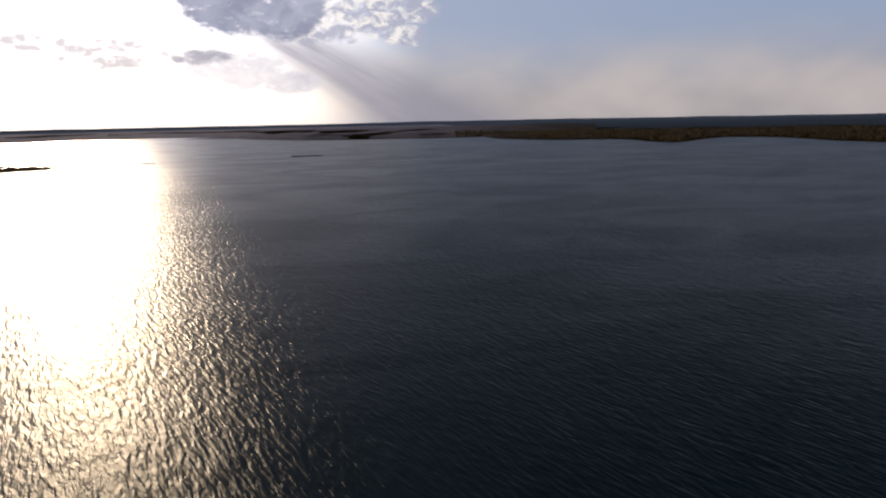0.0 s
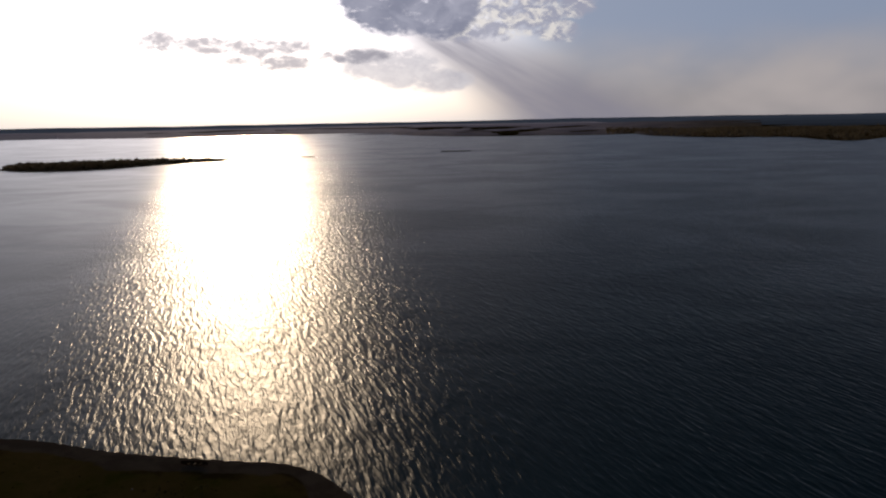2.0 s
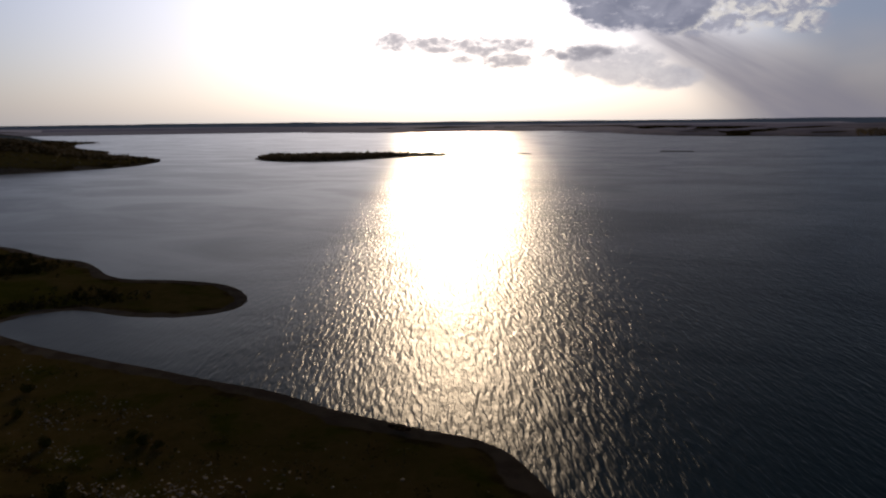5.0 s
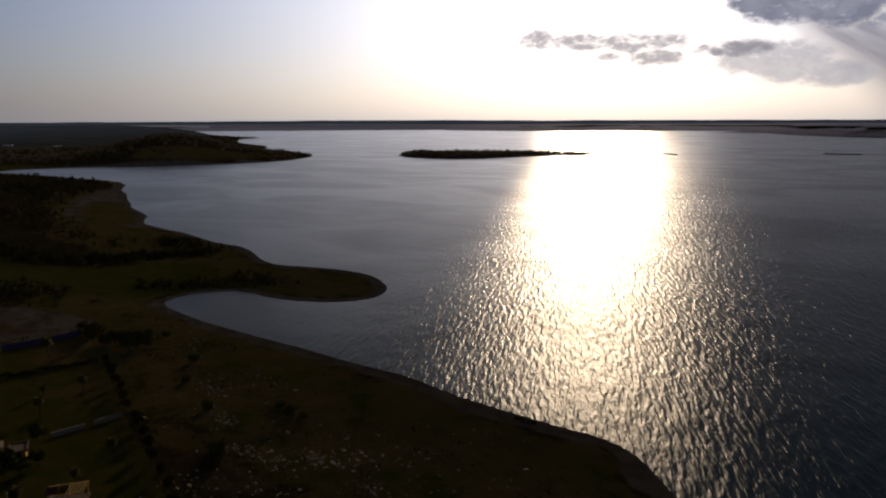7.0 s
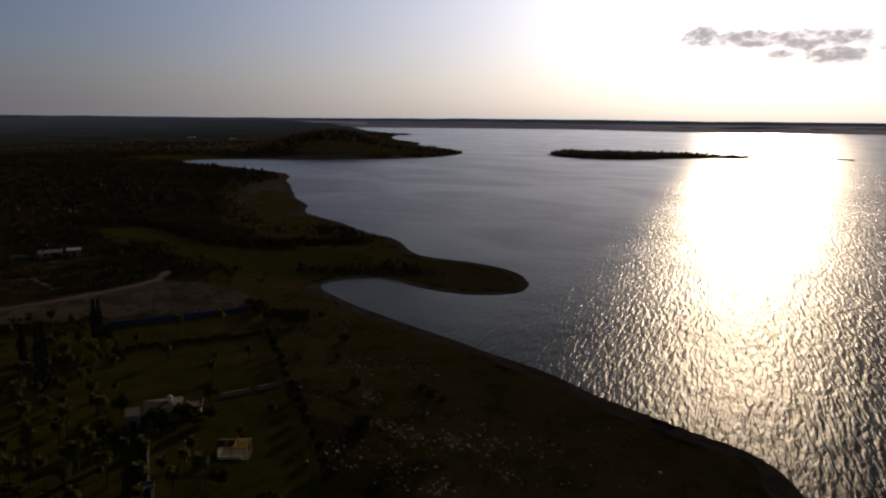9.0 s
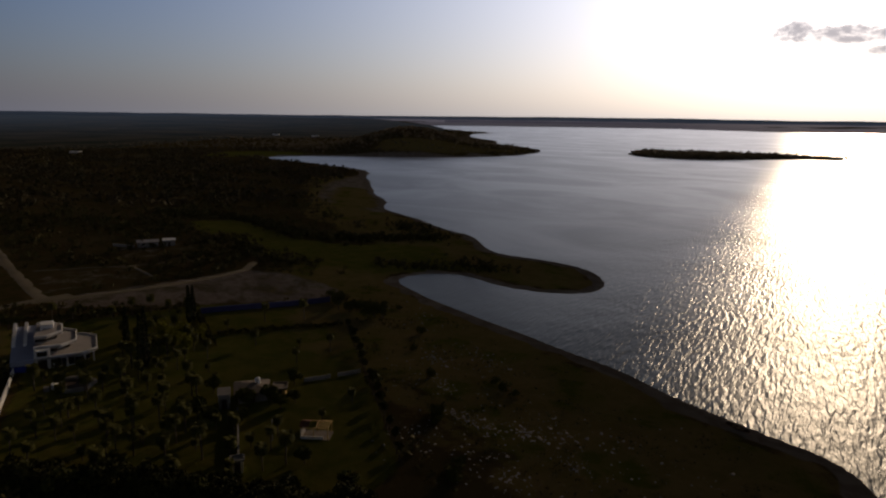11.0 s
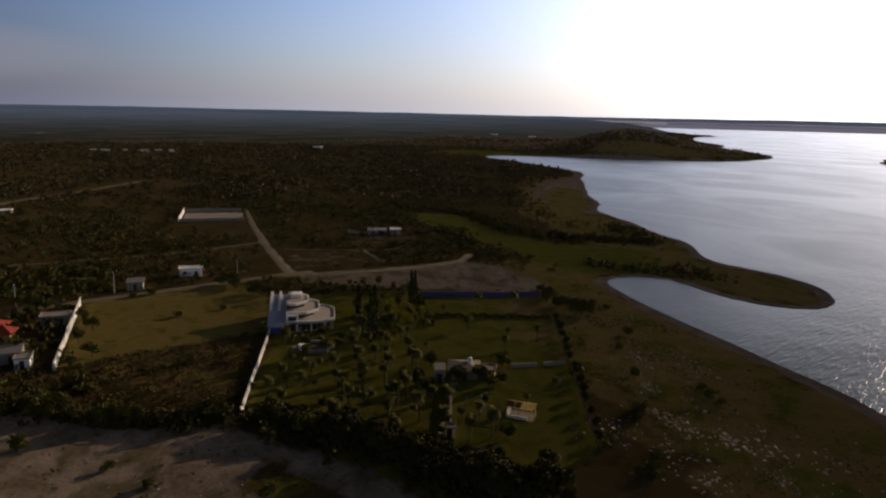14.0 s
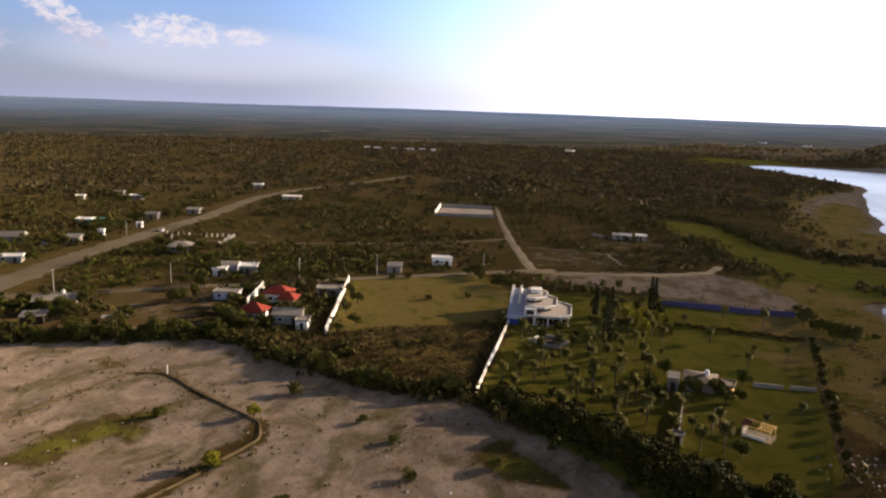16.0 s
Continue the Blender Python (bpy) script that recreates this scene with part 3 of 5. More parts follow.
# ---------------------------------------------------------------- builders
def part(name, bm, mat, parent=None, label="", smooth=False):
    """Links a bmesh as one mesh object, under its thing or part."""
    me = bpy.data.meshes.new(name)
    bm.to_mesh(me)
    bm.free()
    for m in mat if isinstance(mat, (list, tuple)) else (mat,):
        me.materials.append(m)
    if smooth:
        me.polygons.foreach_set("use_smooth", np.ones(len(me.polygons), bool))
    ob = new(name, me)
    ob.parent = parent
    return tagged(ob, label)


def same_part(name, ob, parent, m):
    """A second part on the mesh of another, moved by m."""
    o = new(name, ob.data)
    o.parent = parent
    o.matrix_basis = m
    return o


def thing(name, m, label, category, group="", kind=""):
    ob = new(name)
    ob.matrix_basis = m
    return tagged(ob, label, category, group, kind)


def on_ground(x, y, turn=0.0, sink=0.05, lift=0.0):
    z = float(ground_height(np.array([x]), np.array([y]))[0])
    return pose(x, y, z - sink + lift, 0, 0, turn)


def box(bm, x0, x1, y0, y1, z0, z1, bevel=0.0):
    v = bmesh.ops.create_cube(bm, size=1.0, matrix=Matrix.Translation(((x0 + x1) / 2, (y0 + y1) / 2, (z0 + z1) / 2))
                              @ Matrix.Diagonal((x1 - x0, y1 - y0, z1 - z0, 1)))["verts"]
    if bevel:
        e = list({e for q in v for e in q.link_edges})
        bmesh.ops.bevel(bm, geom=e, offset=bevel, segments=1, affect="EDGES")
    return bm


def slab(bm, points, z0, z1):
    """A prism over a plan outline."""
    low = [bm.verts.new((x, y, z0)) for x, y in points]
    high = [bm.verts.new((x, y, z1)) for x, y in points]
    bm.faces.new(low[::-1])
    bm.faces.new(high)
    for i in range(len(low)):
        j = (i + 1) % len(low)
        bm.faces.new((low[i], low[j], high[j], high[i]))
    bmesh.ops.recalc_face_normals(bm, faces=bm.faces)
    return bm


def inset(points, by):
    """The outline moved inwards (counter-clockwise outlines)."""
    out = []
    for i in range(len(points)):
        a, b, c = (Vector(points[k % len(points)]) for k in (i - 1, i, i + 1))
        n1, n2 = (b - a).normalized(), (c - b).normalized()
        n1, n2 = Vector((-n1.y, n1.x)), Vector((-n2.y, n2.x))
        k = (n1 + n2) / max(0.3, 1 + n1.dot(n2))
        out.append(tuple(b + k * by))
    return out


def tube(bm, a, b, r0, r1, sides=6):
    a, b = Vector(a), Vector(b)
    m = Matrix.Translation((a + b) / 2) @ (b - a).to_track_quat("Z", "Y").to_matrix().to_4x4()
    bmesh.ops.create_cone(bm, cap_ends=True, segments=sides, radius1=r0, radius2=r1, depth=(b - a).length, matrix=m)
    return bm


WHITE = surface("white_render", (0.78, 0.75, 0.70), (0.55, 0.52, 0.47), 0.8, 0.25, 3.0, 0.01, amount=0.5)
GREY = surface("grey_cement", (0.25, 0.225, 0.195), (0.16, 0.145, 0.12), 0.9, 0.4, 4.0, 0.02)
DECK = surface("terrace_screed", (0.36, 0.32, 0.29), (0.26, 0.23, 0.21), 0.9, 0.5, 4.0, 0.01)
BLUE = surface("blue_wall_paint", (0.062, 0.060, 0.14), (0.050, 0.046, 0.10), 0.7, 0.3, 3.0, 0.01)
PALE_BLUE = surface("pale_blue_render", (0.36, 0.38, 0.47), (0.28, 0.29, 0.36), 0.8, 0.3, 3.0, 0.01)
RUST = surface("broken_brick_tiles", (0.15, 0.062, 0.036), (0.09, 0.050, 0.030), 0.9, 0.8, 3.0, 0.04)
VILLA_BLUE = surface("bright_blue_paint", (0.050, 0.075, 0.34), (0.045, 0.060, 0.24), 0.7, 0.4, 3.0, 0.01)
RED = surface("red_roof_tiles", (0.235, 0.038, 0.022), (0.14, 0.028, 0.018), 0.8, 0.5, 3.0, 0.03)
YELLOW = surface("ochre_wall_paint", (0.52, 0.36, 0.13), (0.42, 0.28, 0.11), 0.8, 0.4, 3.0, 0.01)
TEAL = surface("teal_wall_paint", (0.05, 0.24, 0.22), (0.04, 0.17, 0.16), 0.8, 0.4, 3.0, 0.01)
TIN = surface("weathered_sheet_metal", (0.26, 0.24, 0.22), (0.17, 0.13, 0.095), 0.55, 0.4, 3.0, 0.01, 0.4)
PANE = surface("dark_window_glass", (0.012, 0.014, 0.017), (0.02, 0.022, 0.025), 0.12, 1.0, 5.0, 0.0)
DARK = surface("dark_wood", (0.05, 0.032, 0.022), (0.035, 0.024, 0.018), 0.8, 1.0, 6.0, 0.01)
TRUNK = surface("grey_brown_bark", (0.11, 0.085, 0.06), (0.075, 0.058, 0.042), 0.95, 2.0, 9.0, 0.04)
ROOF = surface("dusty_flat_roof", (0.19, 0.155, 0.12), (0.12, 0.10, 0.078), 0.95, 0.4, 3.0, 0.02)
POLE = surface("weathered_concrete_pole", (0.34, 0.32, 0.29), (0.25, 0.235, 0.21), 0.9, 1.0, 5.0, 0.01)
STONE = surface("pale_limestone", (0.36, 0.32, 0.27), (0.22, 0.19, 0.16), 0.95, 0.8, 4.0, 0.06)
ROAD = surface("pale_dirt_road", (0.140, 0.110, 0.074), (0.085, 0.072, 0.036), 0.95, 0.07, 0.9, 0.10, amount=0.85)


def leaf_material(name, a, b, c, through_light=0.0):
    m, n, s = material(name)
    isle = n.add("ShaderNodeNewGeometry").outputs["Random Per Island"]
    info = n.add("ShaderNodeObjectInfo").outputs["Random"]
    patch = n.noise(place(n), 0.03, 4, 0.6)
    k = n.mix(isle, a, b)
    k = n.mix(n.math("MULTIPLY", n.step(patch, 0.42, 0.66), 0.7), k, c)
    k = n.mix(n.math("MULTIPLY", info, 0.35), k, c)
    n.plug(s["Base Color"], k)
    n.plug(s["Roughness"], 0.75)
    n.plug(s["Specular IOR Level"], 0.04)
    if through_light:
        out = next(q for q in m.node_tree.nodes if q.type == "OUTPUT_MATERIAL")
        both, thin = n.add("ShaderNodeMixShader"), n.add("ShaderNodeBsdfTranslucent")
        n.plug(thin.inputs["Color"], k)
        n.plug(both.inputs[0], through_light)
        n.plug(both.inputs[1], out.inputs[0].links[0].from_socket)
        n.plug(both.inputs[2], thin.outputs[0])
        n.plug(out.inputs[0], both.outputs[0])
    return m


SCRUB = leaf_material("thornscrub_leaves", (0.042, 0.045, 0.012), (0.072, 0.067, 0.016), (0.084, 0.062, 0.021))
DRY_SCRUB = leaf_material("dry_thornscrub_leaves", (0.046, 0.042, 0.017), (0.068, 0.056, 0.024), (0.080, 0.057, 0.029))
TREE_LEAF = leaf_material("tree_leaves", (0.030, 0.036, 0.008), (0.084, 0.086, 0.014), (0.062, 0.052, 0.012))
DRY_LEAF = leaf_material("dry_weed_leaves", (0.075, 0.050, 0.020), (0.105, 0.072, 0.030), (0.070, 0.058, 0.020))
# leaf colours paled and greyed to stand in for haze over distant scrub
HAZED_LEAF = leaf_material("haze_paled_leaves", (0.082, 0.074, 0.052), (0.130, 0.112, 0.076), (0.115, 0.092, 0.068), 0.4)
CYPRESS_LEAF = leaf_material("cypress_leaves", (0.013, 0.017, 0.006), (0.026, 0.030, 0.010), (0.020, 0.022, 0.008))
HEDGE_LEAF = leaf_material("hedge_leaves", (0.026, 0.026, 0.007), (0.050, 0.047, 0.011), (0.038, 0.034, 0.009))
PALM_LEAF = leaf_material("palm_fronds", (0.034, 0.040, 0.008), (0.105, 0.092, 0.020), (0.060, 0.054, 0.012))
LIME_LEAF = leaf_material("lime_bamboo_leaves", (0.130, 0.130, 0.010), (0.260, 0.225, 0.020), (0.160, 0.145, 0.015))


# ---------------------------------------------------------------- leaves and plants
def leaf_quads(centres, size, rng, flat=0.0):
    """Small tilted leaf faces at the centres: arrays of vertices (n, 4, 3)."""
    n = len(centres)
    a = rng.normal(size=(n, 3))
    a[:, 2] *= 1 - flat
    a /= np.linalg.norm(a, axis=1)[:, None]
    b = np.cross(a, rng.normal(size=(n, 3)))
    b /= np.linalg.norm(b, axis=1)[:, None] + 1e-9
    s = size * rng.uniform(0.55, 1.3, (n, 1))
    return np.stack([centres - a * s, centres - b * s * 0.62, centres + a * s, centres + b * s * 0.62], 1)


def crown_points(n, rng, rx, rz, z0, lumps=7):
    """Places for leaves in an uneven crown made of several clumps."""
    c = rng.normal(size=(lumps, 3))
    c /= np.linalg.norm(c, axis=1)[:, None]
    c *= rng.uniform(0.25, 0.72, (lumps, 1))
    pick = rng.integers(0, lumps, n)
    p = rng.normal(size=(n, 3))
    p /= np.linalg.norm(p, axis=1)[:, None]
    p = c[pick] + p * rng.uniform(0.25, 0.46, (n, 1)) * rng.uniform(0.7, 1.1, (lumps, 1))[pick]
    return p * [rx, rx, rz] + [0, 0, z0]


def quads_mesh(name, verts, mat):
    """One mesh from an (n, 4, 3) array of faces."""
    n = len(verts)
    me = bpy.data.meshes.new(name)
    me.vertices.add(4 * n)
    me.vertices.foreach_set("co", np.ascontiguousarray(verts, np.float32).ravel())
    me.loops.add(4 * n)
    me.loops.foreach_set("vertex_index", np.arange(4 * n))
    me.polygons.add(n)
    me.polygons.foreach_set("loop_start", np.arange(n) * 4)
    me.update(calc_edges=True)
    me.materials.append(mat)
    return me


def make_tree(seed, height, spread, leaves, mat, label, category="tree", name="tree", low=0.28, leaf=0.26):
    """A trunk that forks into limbs, and an uneven crown of leaves."""
    rng = np.random.default_rng(seed)
    tree = thing(name, Matrix(), label, category)
    bm = bmesh.new()
    fork = Vector((rng.uniform(-.2, .2), rng.uniform(-.2, .2), height * low))
    tube(bm, (0, 0, -0.2), fork, 0.05 * height ** 0.8, 0.035 * height ** 0.8, 7)
    for k in range(5):
        a = k * 1.26 + rng.uniform(-.3, .3)
        tip = Vector((math.cos(a) * spread * 0.55, math.sin(a) * spread * 0.55, height * rng.uniform(0.55, 0.8)))
        mid = fork.lerp(tip, 0.5) + Vector((0, 0, 0.08 * height))
        tube(bm, fork, mid, 0.024 * height ** 0.8, 0.016 * height ** 0.8, 5)
        tube(bm, mid, tip, 0.016 * height ** 0.8, 0.006, 4)
    part("trunk", bm, TRUNK, tree)
    zc = height * (low + 1) / 2
    pts = crown_points(leaves, rng, spread, height * (1 - low) * 0.56, zc, 9)
    pts[:, 2] = np.maximum(pts[:, 2], 0.15)
    o = new("crown", quads_mesh("crown", leaf_quads(pts, leaf, rng), mat))
    o.parent = tree
    return tree


def make_palm(seed, height, label, name="palm_tree"):
    """A fan palm: a leaning ringed trunk, a skirt of dead fronds and stiff fans of leaflets."""
    rng = np.random.default_rng(seed)
    palm = thing(name, Matrix(), label, "palm tree", "palms of the garden")
    bm = bmesh.new()
    lean = Vector((rng.uniform(-.35, .35), rng.uniform(-.35, .35), 0))
    last, r = Vector((0, 0, -0.2)), 0.19
    for k in range(1, 6):
        here = lean * (k / 5) ** 2 + Vector((0, 0, height * 0.8 * k / 5))
        tube(bm, last, here, r, r * 0.93, 7)
        last, r = here, r * 0.95
    part("trunk", bm, TRUNK, palm)
    faces = []
    for k in range(38):
        a, up = k * 2.399 + rng.uniform(-.2, .2), rng.uniform(-1.5, 1.0)
        out = Vector((math.cos(a), math.sin(a), 0))
        side = Vector((-out.y, out.x, 0))
        stalk = last + out * 0.4 + Vector((0, 0, up * 0.45))
        size = height * 0.085 + 0.75
        ray = (out + Vector((0, 0, up * 0.8))).normalized()
        for j in range(-3, 4):
            d = (ray * math.cos(j * 0.36) + side * math.sin(j * 0.36)).normalized()
            w = side * math.cos(j * 0.36) * 0.13 - ray * math.sin(j * 0.36) * 0.13
            tip = stalk + d * size * rng.uniform(0.8, 1.1) - Vector((0, 0, 0.4 * size * rng.uniform(0.5, 1.4)))
            mid = stalk + d * size * 0.55
            faces.append([stalk, mid - w, tip, mid + w])
    o = new("crown", quads_mesh("crown", np.array([[tuple(p) for p in f] for f in faces]), PALM_LEAF))
    o.parent = palm
    return palm


def make_cypress(seed, height, width):
    rng = np.random.default_rng(seed)
    tree = thing("cypress_tree", Matrix(), "tall narrow dark green cypress standing in the lawn", "cypress", "cypresses of the garden")
    bm = bmesh.new()
    tube(bm, (0, 0, -0.2), (0, 0, height * 0.9), 0.2, 0.03, 6)
    part("trunk", bm, TRUNK, tree)
    n = 900
    h = rng.uniform(0.04, 1.0, n)
    a = rng.uniform(0, 6.28, n)
    r = width * (np.minimum(1, h * 6) * (1.02 - h) ** 0.55) * rng.uniform(0.55, 1.08, n)
    p = np.stack([np.cos(a) * r, np.sin(a) * r, h * height], 1)
    o = new("crown", quads_mesh("crown", leaf_quads(p, 0.28, rng), CYPRESS_LEAF))
    o.parent = tree
    return tree


# ---------------------------------------------------------------- roads
def ribbon(name, points, widths, mat, label, lift=0.10, rough=0.0):
    p = np.array(points, float)
    t = np.linspace(0, len(p) - 1, (len(p) - 1) * 10 + 1)
    x, y = np.interp(t, range(len(p)), p[:, 0]), np.interp(t, range(len(p)), p[:, 1])
    for _ in range(6):
        x[1:-1], y[1:-1] = (x[:-2] + 2 * x[1:-1] + x[2:]) / 4, (y[:-2] + 2 * y[1:-1] + y[2:]) / 4
    dx, dy = np.gradient(x), np.gradient(y)
    n = np.hypot(dx, dy)
    w = np.interp(t, np.linspace(0, len(p) - 1, len(widths)), widths) / 2
    bm = bmesh.new()
    rows = []
    for k, s in enumerate((-1, -0.5, 0, 0.5, 1)):
        wob = rough * waves(x + 40 * s, y, 18, 11) if abs(s) == 1 else 0
        qx, qy = x - dy / n * (w * s + wob), y + dx / n * (w * s + wob)
        qz = ground_height(qx, qy) + (lift if abs(s) < 1 else -0.04) + (0.04 if s == 0 else 0)
        rows.append([bm.verts.new(v) for v in zip(qx, qy, qz)])
    for a, b in zip(rows[:-1], rows[1:]):
        for i in range(len(a) - 1):
            bm.faces.new((a[i], a[i + 1], b[i + 1], b[i]))
    bmesh.ops.recalc_face_normals(bm, faces=bm.faces)
    return tagged(part(name, bm, mat, smooth=True), label, "road", kind="structure")


MAIN_ROAD = [(-95, -178), (-140, -180), (-180, -184), (-228, -190), (-283, -193), (-331, -194), (-403, -204), (-460, -198), (-520, -175), (-600, -150)]
BACK_ROAD = [(-160, -178), (-177, -147), (-193, -123), (-212, -90), (-232, -54), (-249, -24), (-256, -10)]
LANE = [(-252, -18), (-308, -31), (-372, -43), (-430, -52)]
TRACK = [(-262, -178), (-268, -140), (-282, -100), (-292, -70), (-318, -34)]
ribbon("road", MAIN_ROAD, (15, 14, 11, 8, 6), ROAD, "wide pale dirt road running into the scrub")
ribbon("road", BACK_ROAD, (6, 5, 5), ROAD, "pale dirt road behind the walled plots")
ribbon("road", LANE, (5, 4, 2.5), ROAD, "narrow dirt lane through the scrub")
ribbon("road", TRACK, (2.2, 2.2), ROAD, "thin dirt track through the scrub")
SIDE_ROAD = [(-249, -21), (-252, 0), (-260, 29), (-272, 50), (-285, 56)]
PATHS = [[(-300, -23), (-299, -5), (-297, 11), (-298, 28), (-297, 42)], [(-297, 11), (-284, 14), (-271, 17)]]
ribbon("road", SIDE_ROAD, (4.5, 4.0), ROAD, "pale dirt road along the bare yard", 0.13)
for path in PATHS:
    ribbon("path", path, (2.0, 2.0), ROAD, "pale footpath between the farm plots")
EARTH = surface("brown_earth_bank", (0.095, 0.068, 0.036), (0.060, 0.052, 0.018), 0.95, 0.3, 2.0, 0.08)
tagged(ribbon("earth_bank", BERM, (0.8, 0.5, 0.9, 0.6, 1.0, 0.6), EARTH, "", 0.26, 0.45), "low ridge of brown earth round a shallow basin", "earth bank", kind="structure")


FLOOR = surface("pinkish_cement_floor", (0.24, 0.20, 0.175), (0.17, 0.14, 0.12), 0.9, 0.08, 1.2, 0.02)
ribbon("plot_floor", [(-399, -82), (-401, -66), (-402.5, -51)], (33, 33, 33), FLOOR, "pale cement floor of a walled plot", 0.12)


# ---------------------------------------------------------------- walls, fences
def make_wall(name, a, b, height, thick, mat, label, step=3.0, group="", cap=True):
    """A plot wall: panels between posts, stepping with the ground."""
    a, b = Vector(a), Vector(b)
    n = max(2, round((b - a).length / step))
    wall = thing(name, on_ground(*a), label, "wall", group)
    inv = wall.matrix_basis.inverted()
    turn = math.degrees(math.atan2((b - a).y, (b - a).x))
    span = (b - a).length / n
    bm = box(bmesh.new(), 0.16, span - 0.16, -thick / 2, thick / 2, -0.4, height)
    if cap:
        box(bm, 0.16, span - 0.16, -thick / 2 - 0.04, thick / 2 + 0.04, height + 0.002, height + 0.10)
    panel = part("panel", bm, mat, wall)
    post = part("post", box(bmesh.new(), -0.16, 0.16, -thick / 2 - 0.06, thick / 2 + 0.06, -0.4, height + 0.16, 0.02), mat, wall)
    for k in range(n + 1):
        p = a.lerp(b, k / n)
        m = inv @ on_ground(p.x, p.y, turn)
        if k == 0:
            panel.matrix_basis, post.matrix_basis = m, m
            continue
        same_part("post", post, wall, m)
        if k < n:
            same_part("panel", panel, wall, m)
    return wall


make_wall("boundary_wall", (-127, -22.5), (-179.4, -20.6), 1.35, 0.22, WHITE, "long whitewashed boundary wall beside the villa garden")
make_wall("boundary_wall", (-156.5, -67), (-180, -71.8), 2.0, 0.25, WHITE, "whitewashed boundary wall along the mown field")
make_wall("boundary_wall", (-181.5, -72.2), (-214, -79), 2.3, 0.25, WHITE, "upper whitewashed boundary wall along the mown field")
make_wall("boundary_wall", (-176, -98.5), (-197, -102.5), 2.4, 0.25, WHITE, "white side wall of the red-roofed house plot")
make_wall("boundary_wall", (-214.5, 25.5), (-213, 65), 1.7, 0.25, BLUE, "long blue-painted wall at the garden's far end")
make_wall("garden_wall", (-147.6, 38.5), (-147.9, 44.5), 0.9, 0.22, GREY, "low cement garden wall across the lawn")
make_wall("garden_wall", (-147.9, 46.5), (-148.1, 51.8), 0.9, 0.22, GREY, "low cement garden wall across the lawn")
make_wall("garden_wall", (-136, 21.5), (-112, 17.2), 1.4, 0.22, GREY, "grey garden wall beside the guest house")
make_wall("plot_wall", (-380, -81), (-384, -48), 1.6, 0.25, GREY, "grey block wall round an empty plot")
make_wall("plot_wall", (-380, -81.4), (-416, -85), 2.6, 0.25, WHITE, "white block wall round an empty plot")
make_wall("plot_wall", (-416, -84.5), (-421, -54), 2.0, 0.25, GREY, "grey block wall round an empty plot")
make_wall("plot_wall", (-258, -172), (-268, -178), 1.6, 0.25, WHITE, "short white wall beside the main road")
make_wall("plot_wall", (-152.5, -130), (-156.5, -124.5), 0.7, 0.3, WHITE, "short low white wall among bushes")
make_wall("plot_wall", (-345, 6), (-338, 14), 1.2, 0.25, GREY, "low grey wall beside a shed")


def make_hedge(a, b, height, width, label, seed, per_metre=55):
    """A clipped dense hedge along a line, with its stems."""
    rng = np.random.default_rng(seed)
    a, b = Vector(a), Vector(b)
    length = (b - a).length
    hedge = thing("hedge", on_ground(*a, math.degrees(math.atan2((b - a).y, (b - a).x))), label, "hedge")
    n = int(length * per_metre)
    u, ang = rng.uniform(0, length, n), rng.uniform(0, 3.14, n)
    bulge = 1 + 0.22 * np.sin(u * 1.7 + seed) + 0.15 * np.sin(u * 0.61)
    p = np.stack([u, np.cos(ang) * width / 2 * bulge * rng.uniform(0.7, 1.05, n), np.sin(ang) ** 0.6 * height * bulge * rng.uniform(0.5, 1.02, n)], 1)
    o = new("foliage", quads_mesh("foliage", leaf_quads(p, 0.26, rng), HEDGE_LEAF))
    o.parent = hedge
    stem = part("stem", tube(bmesh.new(), (0.6, 0, -0.3), (0.8, 0.1, height * 0.8), 0.07, 0.03, 5), TRUNK, hedge)
    for k in range(1, max(2, int(length / 2.5))):
        same_part("stem", stem, hedge, pose(k * 2.5, 0, 0))
    return hedge


make_hedge((-222.5, -13), (-222, 26), 2.2, 1.6, "dark clipped hedge at the back of the garden", 1)
make_hedge((-192, 26.5), (-186.5, 60.5), 1.3, 1.2, "low dark hedge dividing two lawns", 2)
make_hedge((-181.5, 24), (-214, 24.5), 1.8, 1.4, "dark hedge between the garden and the next plot", 3)

# the lakeside fence of the garden: a post and rail line with round shrubs along it
rail_fence = thing("wire_fence", on_ground(-183, 60.5), "dark post and rail fence on the lake side of the lawn", "fence")
inv = rail_fence.matrix_basis.inverted()
a, b = Vector((-183, 60.5)), Vector((-101, 42.5))
turn = math.degrees(math.atan2((b - a).y, (b - a).x))
post = part("post", box(bmesh.new(), -0.06, 0.06, -0.06, 0.06, -0.4, 1.5), DARK, rail_fence)
rail = part("rail", box(bmesh.new(), 0.06, 2.74, -0.025, 0.025, 1.20, 1.28), DARK, rail_fence)
for k in range(30):
    p = a.lerp(b, k / 30)
    m = inv @ on_ground(p.x, p.y, turn)
    for h in (0, -0.5):
        if k or h:
            same_part("rail", rail, rail_fence, m @ pose(0, 0, h))
    if k:
        same_part("post", post, rail_fence, m)
rail.matrix_basis = post.matrix_basis = inv @ on_ground(*a, turn)


